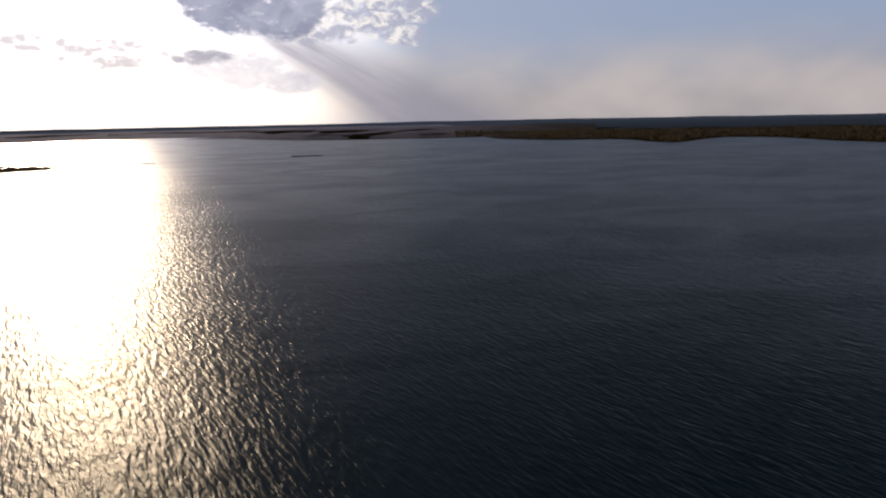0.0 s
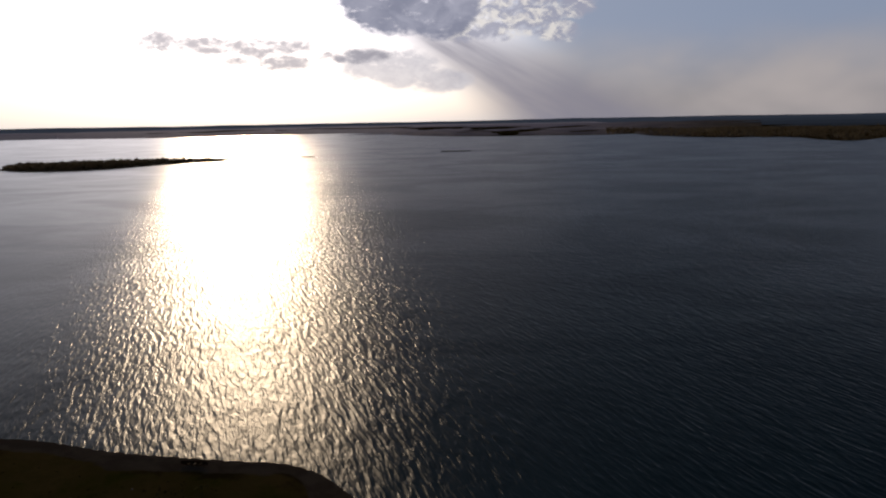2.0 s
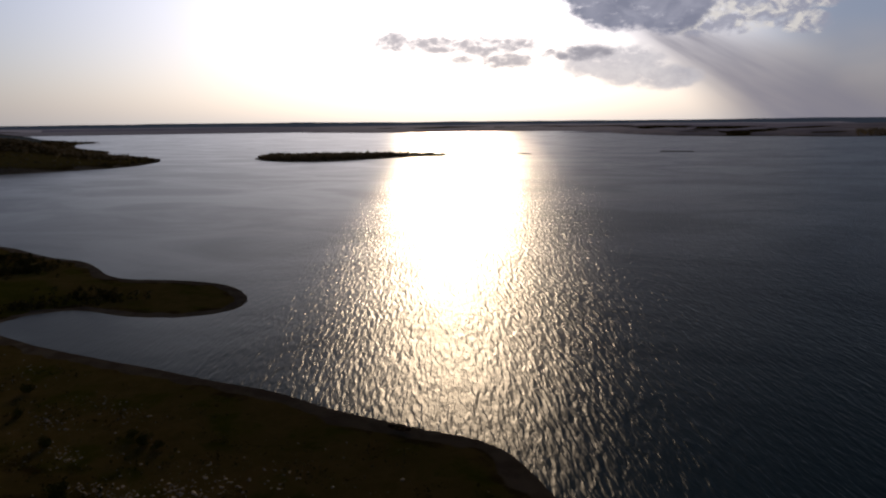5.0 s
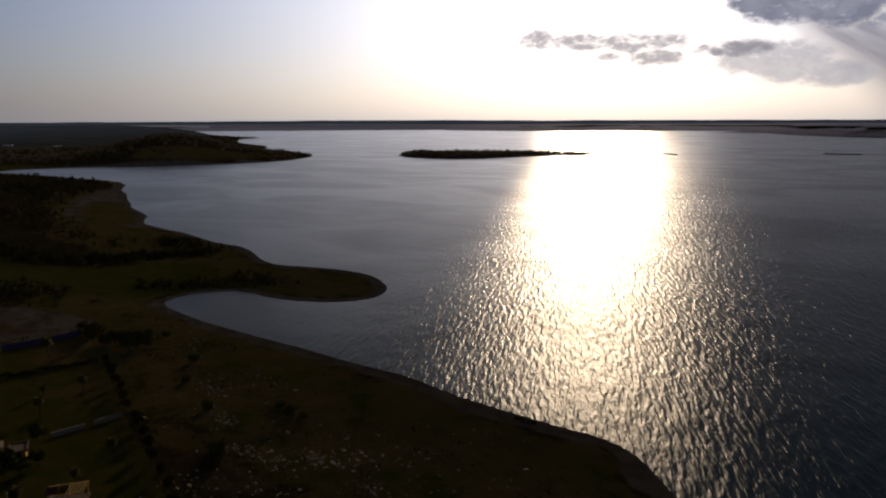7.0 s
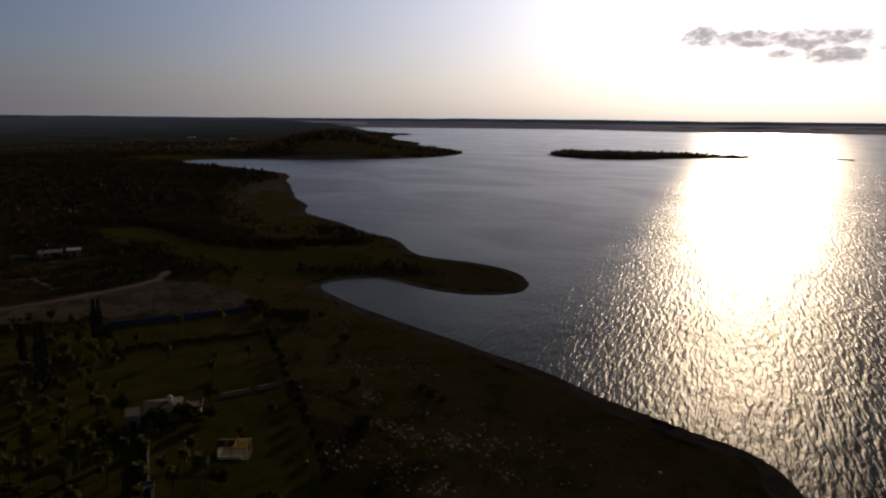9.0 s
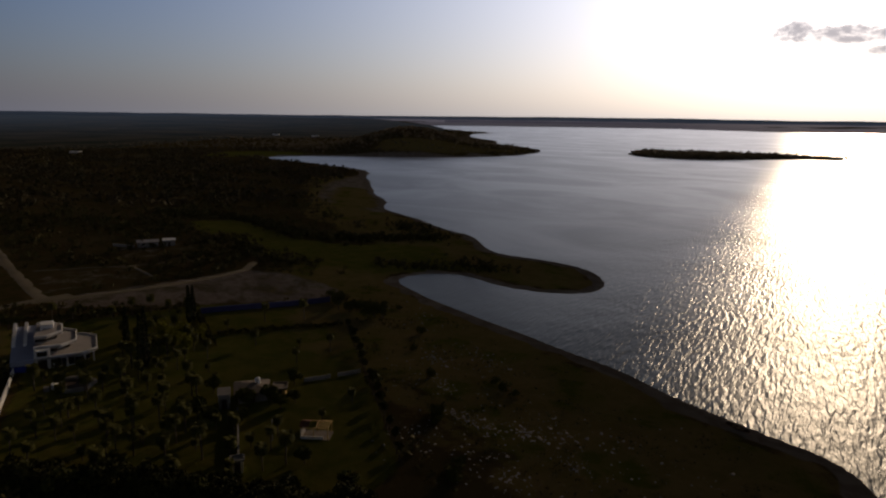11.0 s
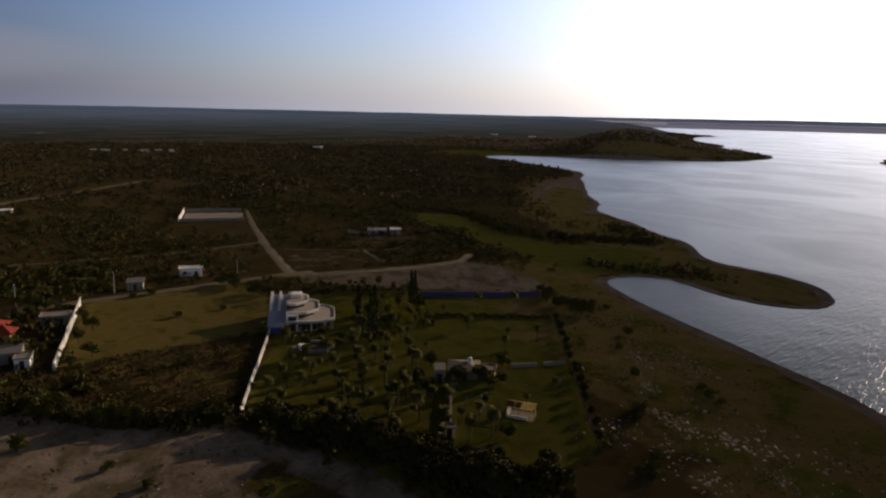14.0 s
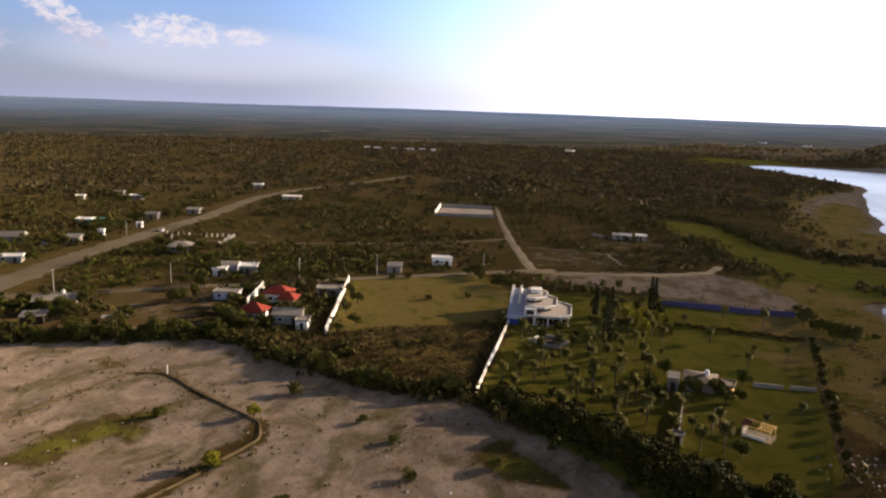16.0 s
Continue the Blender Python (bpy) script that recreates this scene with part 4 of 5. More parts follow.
# ---------------------------------------------------------------- the white villa
def make_villa():
    villa = thing("villa", on_ground(-179.5, -21, 90), "white stepped villa of three terraced storeys with a blue-grey side wing", "house")

    # plan: x along the front, y into the depth
    def tier(x1, y0, y1=18.0, cut=3.2, x0=4.7):
        return [(x0, y0), (x1 - cut, y0), (x1, y0 + cut), (x1, y1 - cut), (x1 - cut, y1), (x0, y1)]

    def storey(name, plan, z0, z1, label):
        walls = part(name, slab(bmesh.new(), plan, z0, z1), WHITE, villa, label)
        # windows: a frame and panes on each outer face
        for i in range(len(plan) - 1):
            a, b = Vector(plan[i]), Vector(plan[i + 1])
            length = (b - a).length
            count = max(1, int(length / 2.2))
            d = (b - a) / length
            out = Vector((d.y, -d.x))
            for k in range(count):
                c = a + d * length * (k + 0.5) / count + out * 0.02
                w, h = length / count - 0.2, (z1 - z0) - 0.45
                m = pose(c.x, c.y, z0 + 0.2 + h / 2, 0, 0, math.degrees(math.atan2(d.y, d.x)))
                bm = bmesh.new()
                for s in (-1, 1):
                    box(bm, s * w / 2 - 0.06, s * w / 2 + 0.06, -0.07, 0.05, -h / 2, h / 2)
                    box(bm, -w / 2 + 0.06, w / 2 - 0.06, -0.07, 0.05, s * h / 2 - 0.05, s * h / 2 + 0.05)
                box(bm, -0.04, 0.04, -0.06, 0.05, -h / 2 + 0.05, h / 2 - 0.05)
                win = part("window", bm, DARK, walls)
                win.matrix_basis = m
                part("pane", box(bmesh.new(), -w / 2 + 0.05, w / 2 - 0.05, -0.03, 0.03, -h / 2 + 0.04, h / 2 - 0.04), PANE, win)

    def terrace(plan, z, label):
        deck = part("terrace", slab(bmesh.new(), plan, z, z + 0.32), DECK, villa, label)
        inner = inset(plan, 0.22)
        for i in range(len(plan) - 1):
            quad = [plan[i], plan[i + 1], inner[i + 1], inner[i]]
            part("parapet", slab(bmesh.new(), quad, z - 0.10, z + 0.68), WHITE, deck, "white parapet" if i == 0 else "")

    t1, t2, t3 = tier(18.0, 0.6), tier(13.6, 3.0), tier(10.6, 5.6)
    storey("ground_floor", tier(16.2, 2.0, 16.6), 0, 2.5, "white walls with dark glazing")
    terrace(t1, 2.5, "wide terrace over the ground floor")
    storey("first_floor", tier(12.0, 4.4, 16.6, 2.8), 2.83, 4.4, "white walls with a dark window band")
    terrace(t2, 4.4, "middle terrace")
    storey("second_floor", tier(9.2, 7.0, 16.6, 2.2), 4.73, 6.2, "white walls with a dark window band")
    terrace(t3, 6.2, "top roof terrace")
    for x, y in ((15.2, 1.4), (17.1, 3.6), (11.5, 1.4), (8.6, 1.4), (17.1, 9.0)):
        part("column", tube(bmesh.new(), (x, y, -0.1), (x, y, 2.5), 0.2, 0.2, 10), WHITE, villa)
    # the side wing: a roof that climbs from the front to the back, over a blue base, with two white fins

    def wedge(x0, x1, y0, y1, low, front, back):
        bm = bmesh.new()
        v = [bm.verts.new(p) for p in ((x0, y0, low), (x0, y1, low), (x0, y1, back), (x0, y0, front))]
        f = bmesh.ops.extrude_face_region(bm, geom=[bm.faces.new(v)])["geom"]
        bmesh.ops.translate(bm, verts=[g for g in f if isinstance(g, bmesh.types.BMVert)], vec=(x1 - x0, 0, 0))
        bmesh.ops.recalc_face_normals(bm, faces=bm.faces)
        return bm

    wing = part("side_wing", wedge(-0.2, 4.6, 0.8, 17.6, 1.45, 2.8, 6.4), PALE_BLUE, villa, "pale blue-grey side wing with a climbing roof")
    part("base", slab(bmesh.new(), [(-0.3, 0.7), (4.65, 0.7), (4.65, 17.7), (-0.3, 17.7)], -0.3, 1.3), VILLA_BLUE, wing, "bright blue painted base")
    part("band", slab(bmesh.new(), [(-0.15, 0.85), (4.55, 0.85), (4.55, 17.55), (-0.15, 17.55)], 1.3, 1.45), DARK, wing)
    for x in (-0.2, 2.2):
        part("fin", wedge(x, x + 0.7, 7.5, 17.8, 4.0, 4.7, 7.4), WHITE, wing, "sloping white roof fin")
    # entrance bay between wing and terraces
    bay = part("entrance_bay", box(bmesh.new(), 4.7, 8.0, 1.4, 6.5, 0, 4.6), WHITE, villa, "white entrance bay")
    part("doorway", box(bmesh.new(), 5.4, 7.3, 1.30, 1.38, 0.0, 2.3), DARK, bay)
    part("opening", box(bmesh.new(), 5.3, 7.4, 1.30, 1.38, 2.7, 4.2), PANE, bay)
    part("pillar", box(bmesh.new(), 4.75, 5.1, 1.0, 1.28, 0, 5.6), WHITE, bay)
    part("pillar", box(bmesh.new(), 7.6, 7.9, 1.0, 1.28, 0, 5.2), WHITE, bay)
    # on the roof: a low parapet room and an open frame
    part("roof_room", box(bmesh.new(), 5.7, 8.6, 12.6, 16.2, 6.54, 7.6, 0.05), WHITE, villa)
    for x in (6.0, 9.0):
        part("mast", tube(bmesh.new(), (x, 11.0, 6.5), (x, 11.0, 8.4), 0.08, 0.08, 6), WHITE, villa)
    return villa


make_villa()


# ---------------------------------------------------------------- smaller houses
def add_window(walls, x, y, z, w, h, turn):
    bm = bmesh.new()
    for s in (-1, 1):
        box(bm, s * w / 2 - 0.05, s * w / 2 + 0.05, -0.06, 0.04, -h / 2 - 0.05, h / 2 + 0.05)
        box(bm, -w / 2 + 0.05, w / 2 - 0.05, -0.06, 0.04, s * h / 2 - 0.05, s * h / 2 + 0.05)
    win = part("window", bm, WHITE, walls)
    win.matrix_basis = pose(x, y, z, 0, 0, turn)
    part("pane", box(bmesh.new(), -w / 2 + 0.04, w / 2 - 0.04, -0.03, 0.02, -h / 2 + 0.04, h / 2 - 0.04), PANE, win)


def make_house(x, y, w, d, h, turn, roof, wall_mat, roof_mat, label, rise=1.6, over=0.5, group="", tank=False, category="house", name="house"):
    """A one-storey house: walls, door, windows with panes, and a flat, hipped, gabled or lean-to roof."""
    house = thing(name, on_ground(x, y, turn), label, category, group)
    walls = part("wall", box(bmesh.new(), -w / 2, w / 2, -d / 2, d / 2, -0.4, h), wall_mat, house)
    for side, length, off in ((0, w, d / 2), (90, d, w / 2), (180, w, d / 2), (270, d, w / 2)):
        count = max(1, int(length / 3.4))
        for k in range(count):
            s = length * ((k + 0.5) / count - 0.5)
            m = pose(0, 0, 0, 0, 0, side)
            p = m @ Vector((s, -off - 0.02, 0))
            if side == 0 and k == count // 2:
                door = part("door", box(bmesh.new(), -0.5, 0.5, -0.05, 0.03, 0.0, 2.05), DARK, walls)
                door.matrix_basis = pose(p.x, p.y, 0, 0, 0, side)
            elif h > 2.0:
                add_window(walls, p.x, p.y, min(1.5, h - 0.9), 1.3, 1.1, side)
    bm = bmesh.new()
    a, b = w / 2 + over, d / 2 + over
    if roof == "flat":
        box(bm, -a, a, -b, b, h + 0.005, h + 0.22)
        for s in (-1, 1):
            box(bm, -a, a, s * b - 0.1, s * b + 0.1, h + 0.22, h + 0.45)
            box(bm, s * a - 0.1, s * a + 0.1, -b + 0.1, b - 0.1, h + 0.22, h + 0.45)
    else:
        r = {"hip": max(0.0, w / 2 - d / 2 * 0.9), "gable": a, "lean": a}[roof]
        yr = b if roof == "lean" else 0.0
        low = [(-a, -b), (a, -b), (a, b), (-a, b)]
        lo = [bm.verts.new((px, py, h + 0.005)) for px, py in low]
        hi = [bm.verts.new((px, py, h + 0.16)) for px, py in low]
        bm.faces.new(lo[::-1])
        for i in range(4):
            bm.faces.new((lo[i], lo[(i + 1) % 4], hi[(i + 1) % 4], hi[i]))
        r0, r1 = bm.verts.new((-r, yr, h + rise)), bm.verts.new((r, yr, h + rise))
        bm.faces.new((hi[0], hi[1], r1, r0))
        bm.faces.new((hi[1], hi[2], r1))
        bm.faces.new((hi[2], hi[3], r0, r1))
        bm.faces.new((hi[3], hi[0], r0))
        bmesh.ops.recalc_face_normals(bm, faces=bm.faces)
    top = part("roof", bm, roof_mat, house)
    if roof in ("hip", "gable") and roof_mat is RED:
        r = max(0.0, w / 2 - d / 2 * 0.9)
        part("ridge", tube(bmesh.new(), (-r - 0.2, 0, h + rise), (r + 0.2, 0, h + rise), 0.14, 0.14, 6), RED, top)
    if tank:
        z = h + (0.22 if roof == "flat" else rise * 0.6)
        t = part("water_tank", tube(bmesh.new(), (w * 0.2, 0.3, z - 0.2), (w * 0.2, 0.3, z + 1.2), 0.6, 0.55, 12), WHITE, house, "round white water tank")
        part("lid", tube(bmesh.new(), (w * 0.2, 0.3, z + 1.203), (w * 0.2, 0.3, z + 1.4), 0.55, 0.2, 12), WHITE, t)
    return house


H = make_house
# the red-roofed compound
H(-164.5, -91.0, 6.4, 5.4, 2.6, 96, "hip", WHITE, RED, "low white house with a red tiled hip roof", 2.3, 0.8)
H(-184.5, -92, 7.0, 6, 2.9, 96, "hip", WHITE, RED, "white house with a broad red tiled roof", 2.2, 0.9)
H(-179.5, -86.8, 4.4, 4.6, 2.7, 96, "hip", YELLOW, RED, "ochre garden room with a red tiled roof", 1.9, 0.8)
H(-164.5, -80.5, 7.5, 6.5, 2.8, 101, "gable", GREY, GREY, "small white house with a dark grey roof", 1.3, 0.5)
H(-160.5, -74.8, 3.2, 4.5, 2.4, 101, "flat", WHITE, GREY, "small white outbuilding with a flat roof", over=0.2)
H(-196, -79.8, 7, 5, 2.4, 100, "flat", GREY, GREY, "grey flat-roofed garage behind the wall", over=0.3)
H(-181.5, -107.5, 7.2, 4.5, 2.4, 97, "flat", PALE_BLUE, GREY, "low blue-grey house with a flat cement roof", over=0.3)
# along the back road and beyond
H(-253, -53.5, 7.5, 4.5, 2.8, 98, "flat", WHITE, WHITE, "small white hut with a flat roof beside the field", over=0.3)
H(-234.5, -68, 5, 4, 2.6, 98, "lean", GREY, TIN, "small grey shed with a sheet roof", 0.8, 0.3, category="shed", name="shed")
H(-216, -117, 6, 5.5, 2.8, 105, "flat", GREY, WHITE, "white house with a flat roof beside the dirt road", over=0.3)
H(-217, -125, 6, 5, 2.6, 105, "gable", PALE_BLUE, GREY, "blue-grey house with a low grey roof", 1.0)
H(-209.5, -124.5, 4.5, 4, 2.6, 105, "flat", WHITE, WHITE, "small white flat-roofed room", over=0.2)
H(-243, -159, 8.5, 7, 2.4, 110, "hip", GREY, GREY, "large house with a pale grey hip roof", 1.7, 0.9)
H(-160, -150, 10, 7, 2.5, 118, "gable", GREY, GREY, "grey house with a wide cement roof among trees", 1.2, 0.8, tank=True)
H(-144.5, -144.5, 5.5, 4.5, 2.2, 118, "lean", DARK, TIN, "dark open shed with a sheet roof among trees", 0.5, 0.4, category="shed", name="shed")
H(-134, -168, 8, 6, 2.6, 118, "lean", GREY, TIN, "house with a sheet-metal roof", 0.8)
H(-205, -204, 7.5, 5, 2.4, 115, "flat", GREY, WHITE, "house with a pale flat roof beside the main road", over=0.4)
H(-238, -233, 10, 7, 2.5, 112, "gable", GREY, TIN, "long house with a weathered metal roof", 1.8, 0.7)
H(-243, -208, 6, 5, 2.4, 112, "lean", GREY, TIN, "grey house with a lean-to sheet roof", 0.8)
H(-259.5, -206.5, 2.6, 2.6, 2.8, 112, "flat", WHITE, WHITE, "small tall white building beside the road", over=0.1)
H(-285, -233, 6.5, 5, 2.6, 106, "flat", TEAL, WHITE, "teal house with a white flat roof", over=0.5)
H(-287, -228, 3.5, 4, 2.2, 106, "lean", TEAL, TEAL, "low teal extension with a lean-to roof", 0.6)
H(-312, -215, 6, 5, 2.4, 106, "gable", GREY, TIN, "grey house with a sheet-metal roof", 1.2)
H(-335, -205, 6.5, 5, 2.3, 104, "lean", GREY, TIN, "long open shed with a sheet roof", 0.7, category="shed", name="shed")
H(-287, -206, 2.6, 2.4, 2.1, 106, "flat", WHITE, WHITE, "small white kiosk beside the main road", over=0.1)
H(-461, -226, 6.5, 5, 2.6, 104, "flat", GREY, WHITE, "white flat-roofed house in the scrub", over=0.2)
H(-410, -180, 11, 5, 2.2, 98, "lean", GREY, WHITE, "long low white building beside the road", 0.5)
H(-383, -283, 6.5, 5, 2.5, 106, "gable", GREY, TIN, "white house with a grey roof in the scrub", 1.2)
H(-360, -292, 4.5, 4, 2.4, 106, "flat", GREY, WHITE, "small white flat house in the scrub", over=0.2)
H(-373, -264, 7, 4.5, 2.3, 100, "flat", GREY, WHITE, "pale flat-roofed house in the scrub", over=0.2)
H(-338, 20, 8.5, 4.5, 2.4, 85, "lean", GREY, TIN, "grey farm shed with a sheet roof beside the meadow", 0.6, category="shed", name="shed")
H(-338.5, 29, 5, 4.5, 2.5, 85, "flat", GREY, WHITE, "small cement hut beside the farm shed", over=0.2)
# garden buildings
H(-143.5, 26, 6.0, 6.2, 2.3, 80, "hip", GREY, ROOF, "guest house with a grey-green hip roof and a water tank", 1.1, 0.8, tank=True)
H(-142, 31.6, 2.4, 3.4, 1.9, 72, "flat", YELLOW, ROOF, "small ochre garden room with a pale roof", over=0.3)
H(-141, 19.8, 2.2, 2.6, 3.0, 80, "lean", GREY, GREY, "tall grey pump house in the garden", 0.7, 0.2)
H(-112, 17, 1.8, 1.6, 2.1, 80, "flat", WHITE, GREY, "tiny white pump shed", over=0.2)
# far off
for k, (x, y, w) in enumerate(((-985, -300, 8), (-990, -286, 11), (-988, -262, 7), (-992, -240, 14), (-996, -222, 9), (-1000, -206, 6))):
    H(x, y, w, 7, 2.6, 105, "flat", WHITE if k % 2 else GREY, WHITE, "far-off pale flat-roofed building in the scrub", over=0.2, group="far village")
for x, y, w in ((-1120, -14, 14), (-1750, 512, 16), (-1865, 442, 18), (-1480, 690, 10), (-1420, 640, 9), (-1500, 600, 9), (-1395, 770, 8)):
    H(x, y, w, 8, 3.4, 60, "flat", WHITE, WHITE, "far-off white house near the lake", over=0.2, group="far village")


def make_pool():
    """A sunken hexagonal basin inside a raised rim, whitewashed on the outside of the house end."""
    pool = thing("swimming_pool", on_ground(-166.5, -8, 90), "hexagonal garden pool with a raised pale rim and shade-dark inside", "pool")
    ring = [(4.6 * math.cos(k * math.pi / 3), 5.0 * math.sin(k * math.pi / 3)) for k in range(6)]
    inner = inset(ring, 0.6)
    for k in range(6):
        j = (k + 1) % 6
        part("rim", slab(bmesh.new(), [ring[k], ring[j], inner[j], inner[k]], -0.2, 1.15 if k in (2, 3) else 0.85), WHITE if k in (2, 3) else GREY, pool)
    part("pool_floor", slab(bmesh.new(), inset(ring, 0.62), -0.3, 0.10), ROOF, pool)
    # near-black colour carries the shade that lies inside the rim
    part("water_surface", slab(bmesh.new(), inset(ring, 0.62), 0.104, 0.16), DARK, pool, "standing water coloured dark for the shade inside the rim")
    part("pump_box", box(bmesh.new(), -6.0, -4.8, -1.4, -0.3, -0.2, 0.9, 0.05), GREY, pool)


make_pool()


def make_pavilion():
    """An open garden barbecue: low base walls, a part-tiled roof and a timber pergola."""
    hut = thing("garden_pavilion", on_ground(-120, 33, 60) @ Matrix.Diagonal((0.8, 0.8, 0.85, 1)), "garden pavilion with dark red tiled roof and timber pergola", "pavilion")
    part("wall", box(bmesh.new(), -3.2, -3.0, -2.4, 2.4, -0.3, 2.3), GREY, hut)
    part("wall", box(bmesh.new(), -3.0, 2.2, -2.4, -2.2, -0.3, 0.8), WHITE, hut)
    part("floor_slab", box(bmesh.new(), -3.4, 3.6, -2.6, 2.6, -0.4, 0.12), ROOF, hut)
    for x in (-0.1, 3.2):
        for y in (-2.2, 2.2):
            part("post", box(bmesh.new(), x - 0.09, x + 0.09, y - 0.09, y + 0.09, 0.12, 2.5), YELLOW, hut)
    for y in (-2.2, 2.2):
        part("beam", box(bmesh.new(), -3.0, 3.5, y - 0.08, y + 0.08, 2.505, 2.68), YELLOW, hut)
    for k in range(6):
        part("rafter", box(bmesh.new(), 0.3 + k * 0.58, 0.42 + k * 0.58, -2.5, 2.5, 2.685, 2.8), YELLOW, hut)
    bm = bmesh.new()
    for s in (-1, 1):
        v = [bm.verts.new(p) for p in ((-3.5, s * 1.9, 2.70), (-1.4, s * 1.9, 2.70), (-1.4, 0, 3.3), (-3.5, 0, 3.3), (-3.5, s * 1.9, 2.82), (-1.4, s * 1.9, 2.82), (-1.4, 0, 3.43), (-3.5, 0, 3.43))]
        for q in ((0, 1, 2, 3), (4, 5, 6, 7), (0, 1, 5, 4), (1, 2, 6, 5), (3, 0, 4, 7)):
            bm.faces.new([v[i] for i in q])
    bmesh.ops.recalc_face_normals(bm, faces=bm.faces)
    part("roof", bm, RUST, hut)


make_pavilion()


# ---------------------------------------------------------------- poles, boat, stones
def make_pole(x, y, height, turn):
    pole = thing("utility_pole", on_ground(x, y, turn), "pale concrete utility pole with a crossarm", "utility pole", "poles along the dirt roads")
    part("shaft", tube(bmesh.new(), (0, 0, -0.5), (0, 0, height), 0.17, 0.11, 8), POLE, pole)
    arm = part("crossarm", box(bmesh.new(), -0.9, 0.9, -0.06, 0.06, height - 0.7, height - 0.56), DARK, pole)
    for s in (-0.8, 0, 0.8):
        part("insulator", tube(bmesh.new(), (s, 0, height - 0.555), (s, 0, height - 0.35), 0.05, 0.04, 6), WHITE, arm)
    return pole


for x, y, h in ((-172.5, -160.7, 7.2), (-193.7, -133.9, 7.0), (-213.4, -96.8, 7.2), (-227.8, -72.9, 7.5), (-262, -196, 7.0), (-243, -36, 7.2)):
    make_pole(x, y, h, 30)
marker = thing("marker_post", on_ground(-119, -90), "thin pale marker post on the earth bank", "post")
part("shaft", tube(bmesh.new(), (0, 0, -0.4), (0, 0, 2.6), 0.12, 0.10, 8), WHITE, marker)
part("cap", tube(bmesh.new(), (0, 0, 2.603), (0, 0, 2.75), 0.15, 0.13, 8), GREY, marker)
lamp = thing("garden_lamp_post", on_ground(-121, 25), "thin pale garden lamp post", "lamp post")
part("shaft", tube(bmesh.new(), (0, 0, -0.4), (0, 0, 4.2), 0.08, 0.06, 8), POLE, lamp)
part("lamp_head", box(bmesh.new(), -0.1, 0.6, -0.1, 0.1, 4.203, 4.33), GREY, lamp)


def make_post_fence(line, label, gap=2.4):
    """White posts with two wires along a broken line."""
    fence = thing("post_fence", on_ground(*line[0]), label, "fence")
    inv = fence.matrix_basis.inverted()
    post = part("post", box(bmesh.new(), -0.14, 0.14, -0.14, 0.14, -0.4, 1.7, 0.03), WHITE, fence)
    first = True
    for a, b in zip(line[:-1], line[1:]):
        a, b = Vector(a), Vector(b)
        n = max(1, round((b - a).length / gap))
        for k in range(n):
            p, q = a.lerp(b, k / n), a.lerp(b, (k + 1) / n)
            m = inv @ on_ground(p.x, p.y)
            if first:
                post.matrix_basis, first = m, False
            else:
                same_part("post", post, fence, m)
            end = inv @ on_ground(q.x, q.y)
            for h in (0.7, 1.3):
                part("wire", tube(bmesh.new(), m @ Vector((0, 0, h)), end @ Vector((0, 0, h)), 0.012, 0.012, 4), TIN, fence)
    same_part("post", post, fence, inv @ on_ground(*line[-1]))
    return fence


make_post_fence([(-272.5, -183), (-275, -168), (-277, -153), (-268, -152), (-259.5, -151)], "row of white fence posts at the edge of the scrub")


def make_car(x, y, turn, paint, label, pickup=False):
    """A parked car or pickup: body with bevelled edges, cabin with glass, lamps and four wheels."""
    car = thing("pickup_truck" if pickup else "car", on_ground(x, y, turn, 0.0), label, "car")
    body = box(bmesh.new(), -2.2, 2.2, -0.88, 0.88, 0.35, 0.95, 0.12)
    part("body", body, paint, car)
    c0, c1 = (-0.1, 1.2) if pickup else (-1.5, 0.9)
    bm = bmesh.new()
    low = [bm.verts.new(p) for p in ((c0, -0.78, 0.96), (c1, -0.78, 0.96), (c1, 0.78, 0.96), (c0, 0.78, 0.96))]
    high = [bm.verts.new(p) for p in ((c0 + 0.25, -0.66, 1.5), (c1 - 0.5, -0.66, 1.5), (c1 - 0.5, 0.66, 1.5), (c0 + 0.25, 0.66, 1.5))]
    bm.faces.new(low[::-1])
    bm.faces.new(high)
    for k in range(4):
        bm.faces.new((low[k], low[(k + 1) % 4], high[(k + 1) % 4], high[k]))
    bmesh.ops.recalc_face_normals(bm, faces=bm.faces)
    cabin = part("cabin", bm, PANE, car, "dark glazed cabin")
    part("roof_panel", box(bmesh.new(), c0 + 0.2, c1 - 0.45, -0.68, 0.68, 1.505, 1.56, 0.02), paint, cabin)
    for wx in (-1.35, 1.35):
        for wy in (-0.86, 0.86):
            wheel = part("wheel", tube(bmesh.new(), (wx, wy - 0.1, 0.33), (wx, wy + 0.1, 0.33), 0.33, 0.33, 12), DARK, car)
            part("rim", tube(bmesh.new(), (wx, wy - 0.11, 0.33), (wx, wy + 0.11, 0.33), 0.17, 0.17, 8), TIN, wheel)
    for wy in (-0.6, 0.6):
        part("headlight", box(bmesh.new(), 2.16, 2.23, wy - 0.16, wy + 0.16, 0.65, 0.8), PANE, car)
    return car


make_car(-150.8, -148.5, 100, WHITE, "white pickup truck parked beside a house", True)
make_car(-280.3, -190.5, 200, WHITE, "small white car parked on the dirt road")
make_car(-236, -214, 115, PALE_BLUE, "pale blue car parked in the shade of trees")


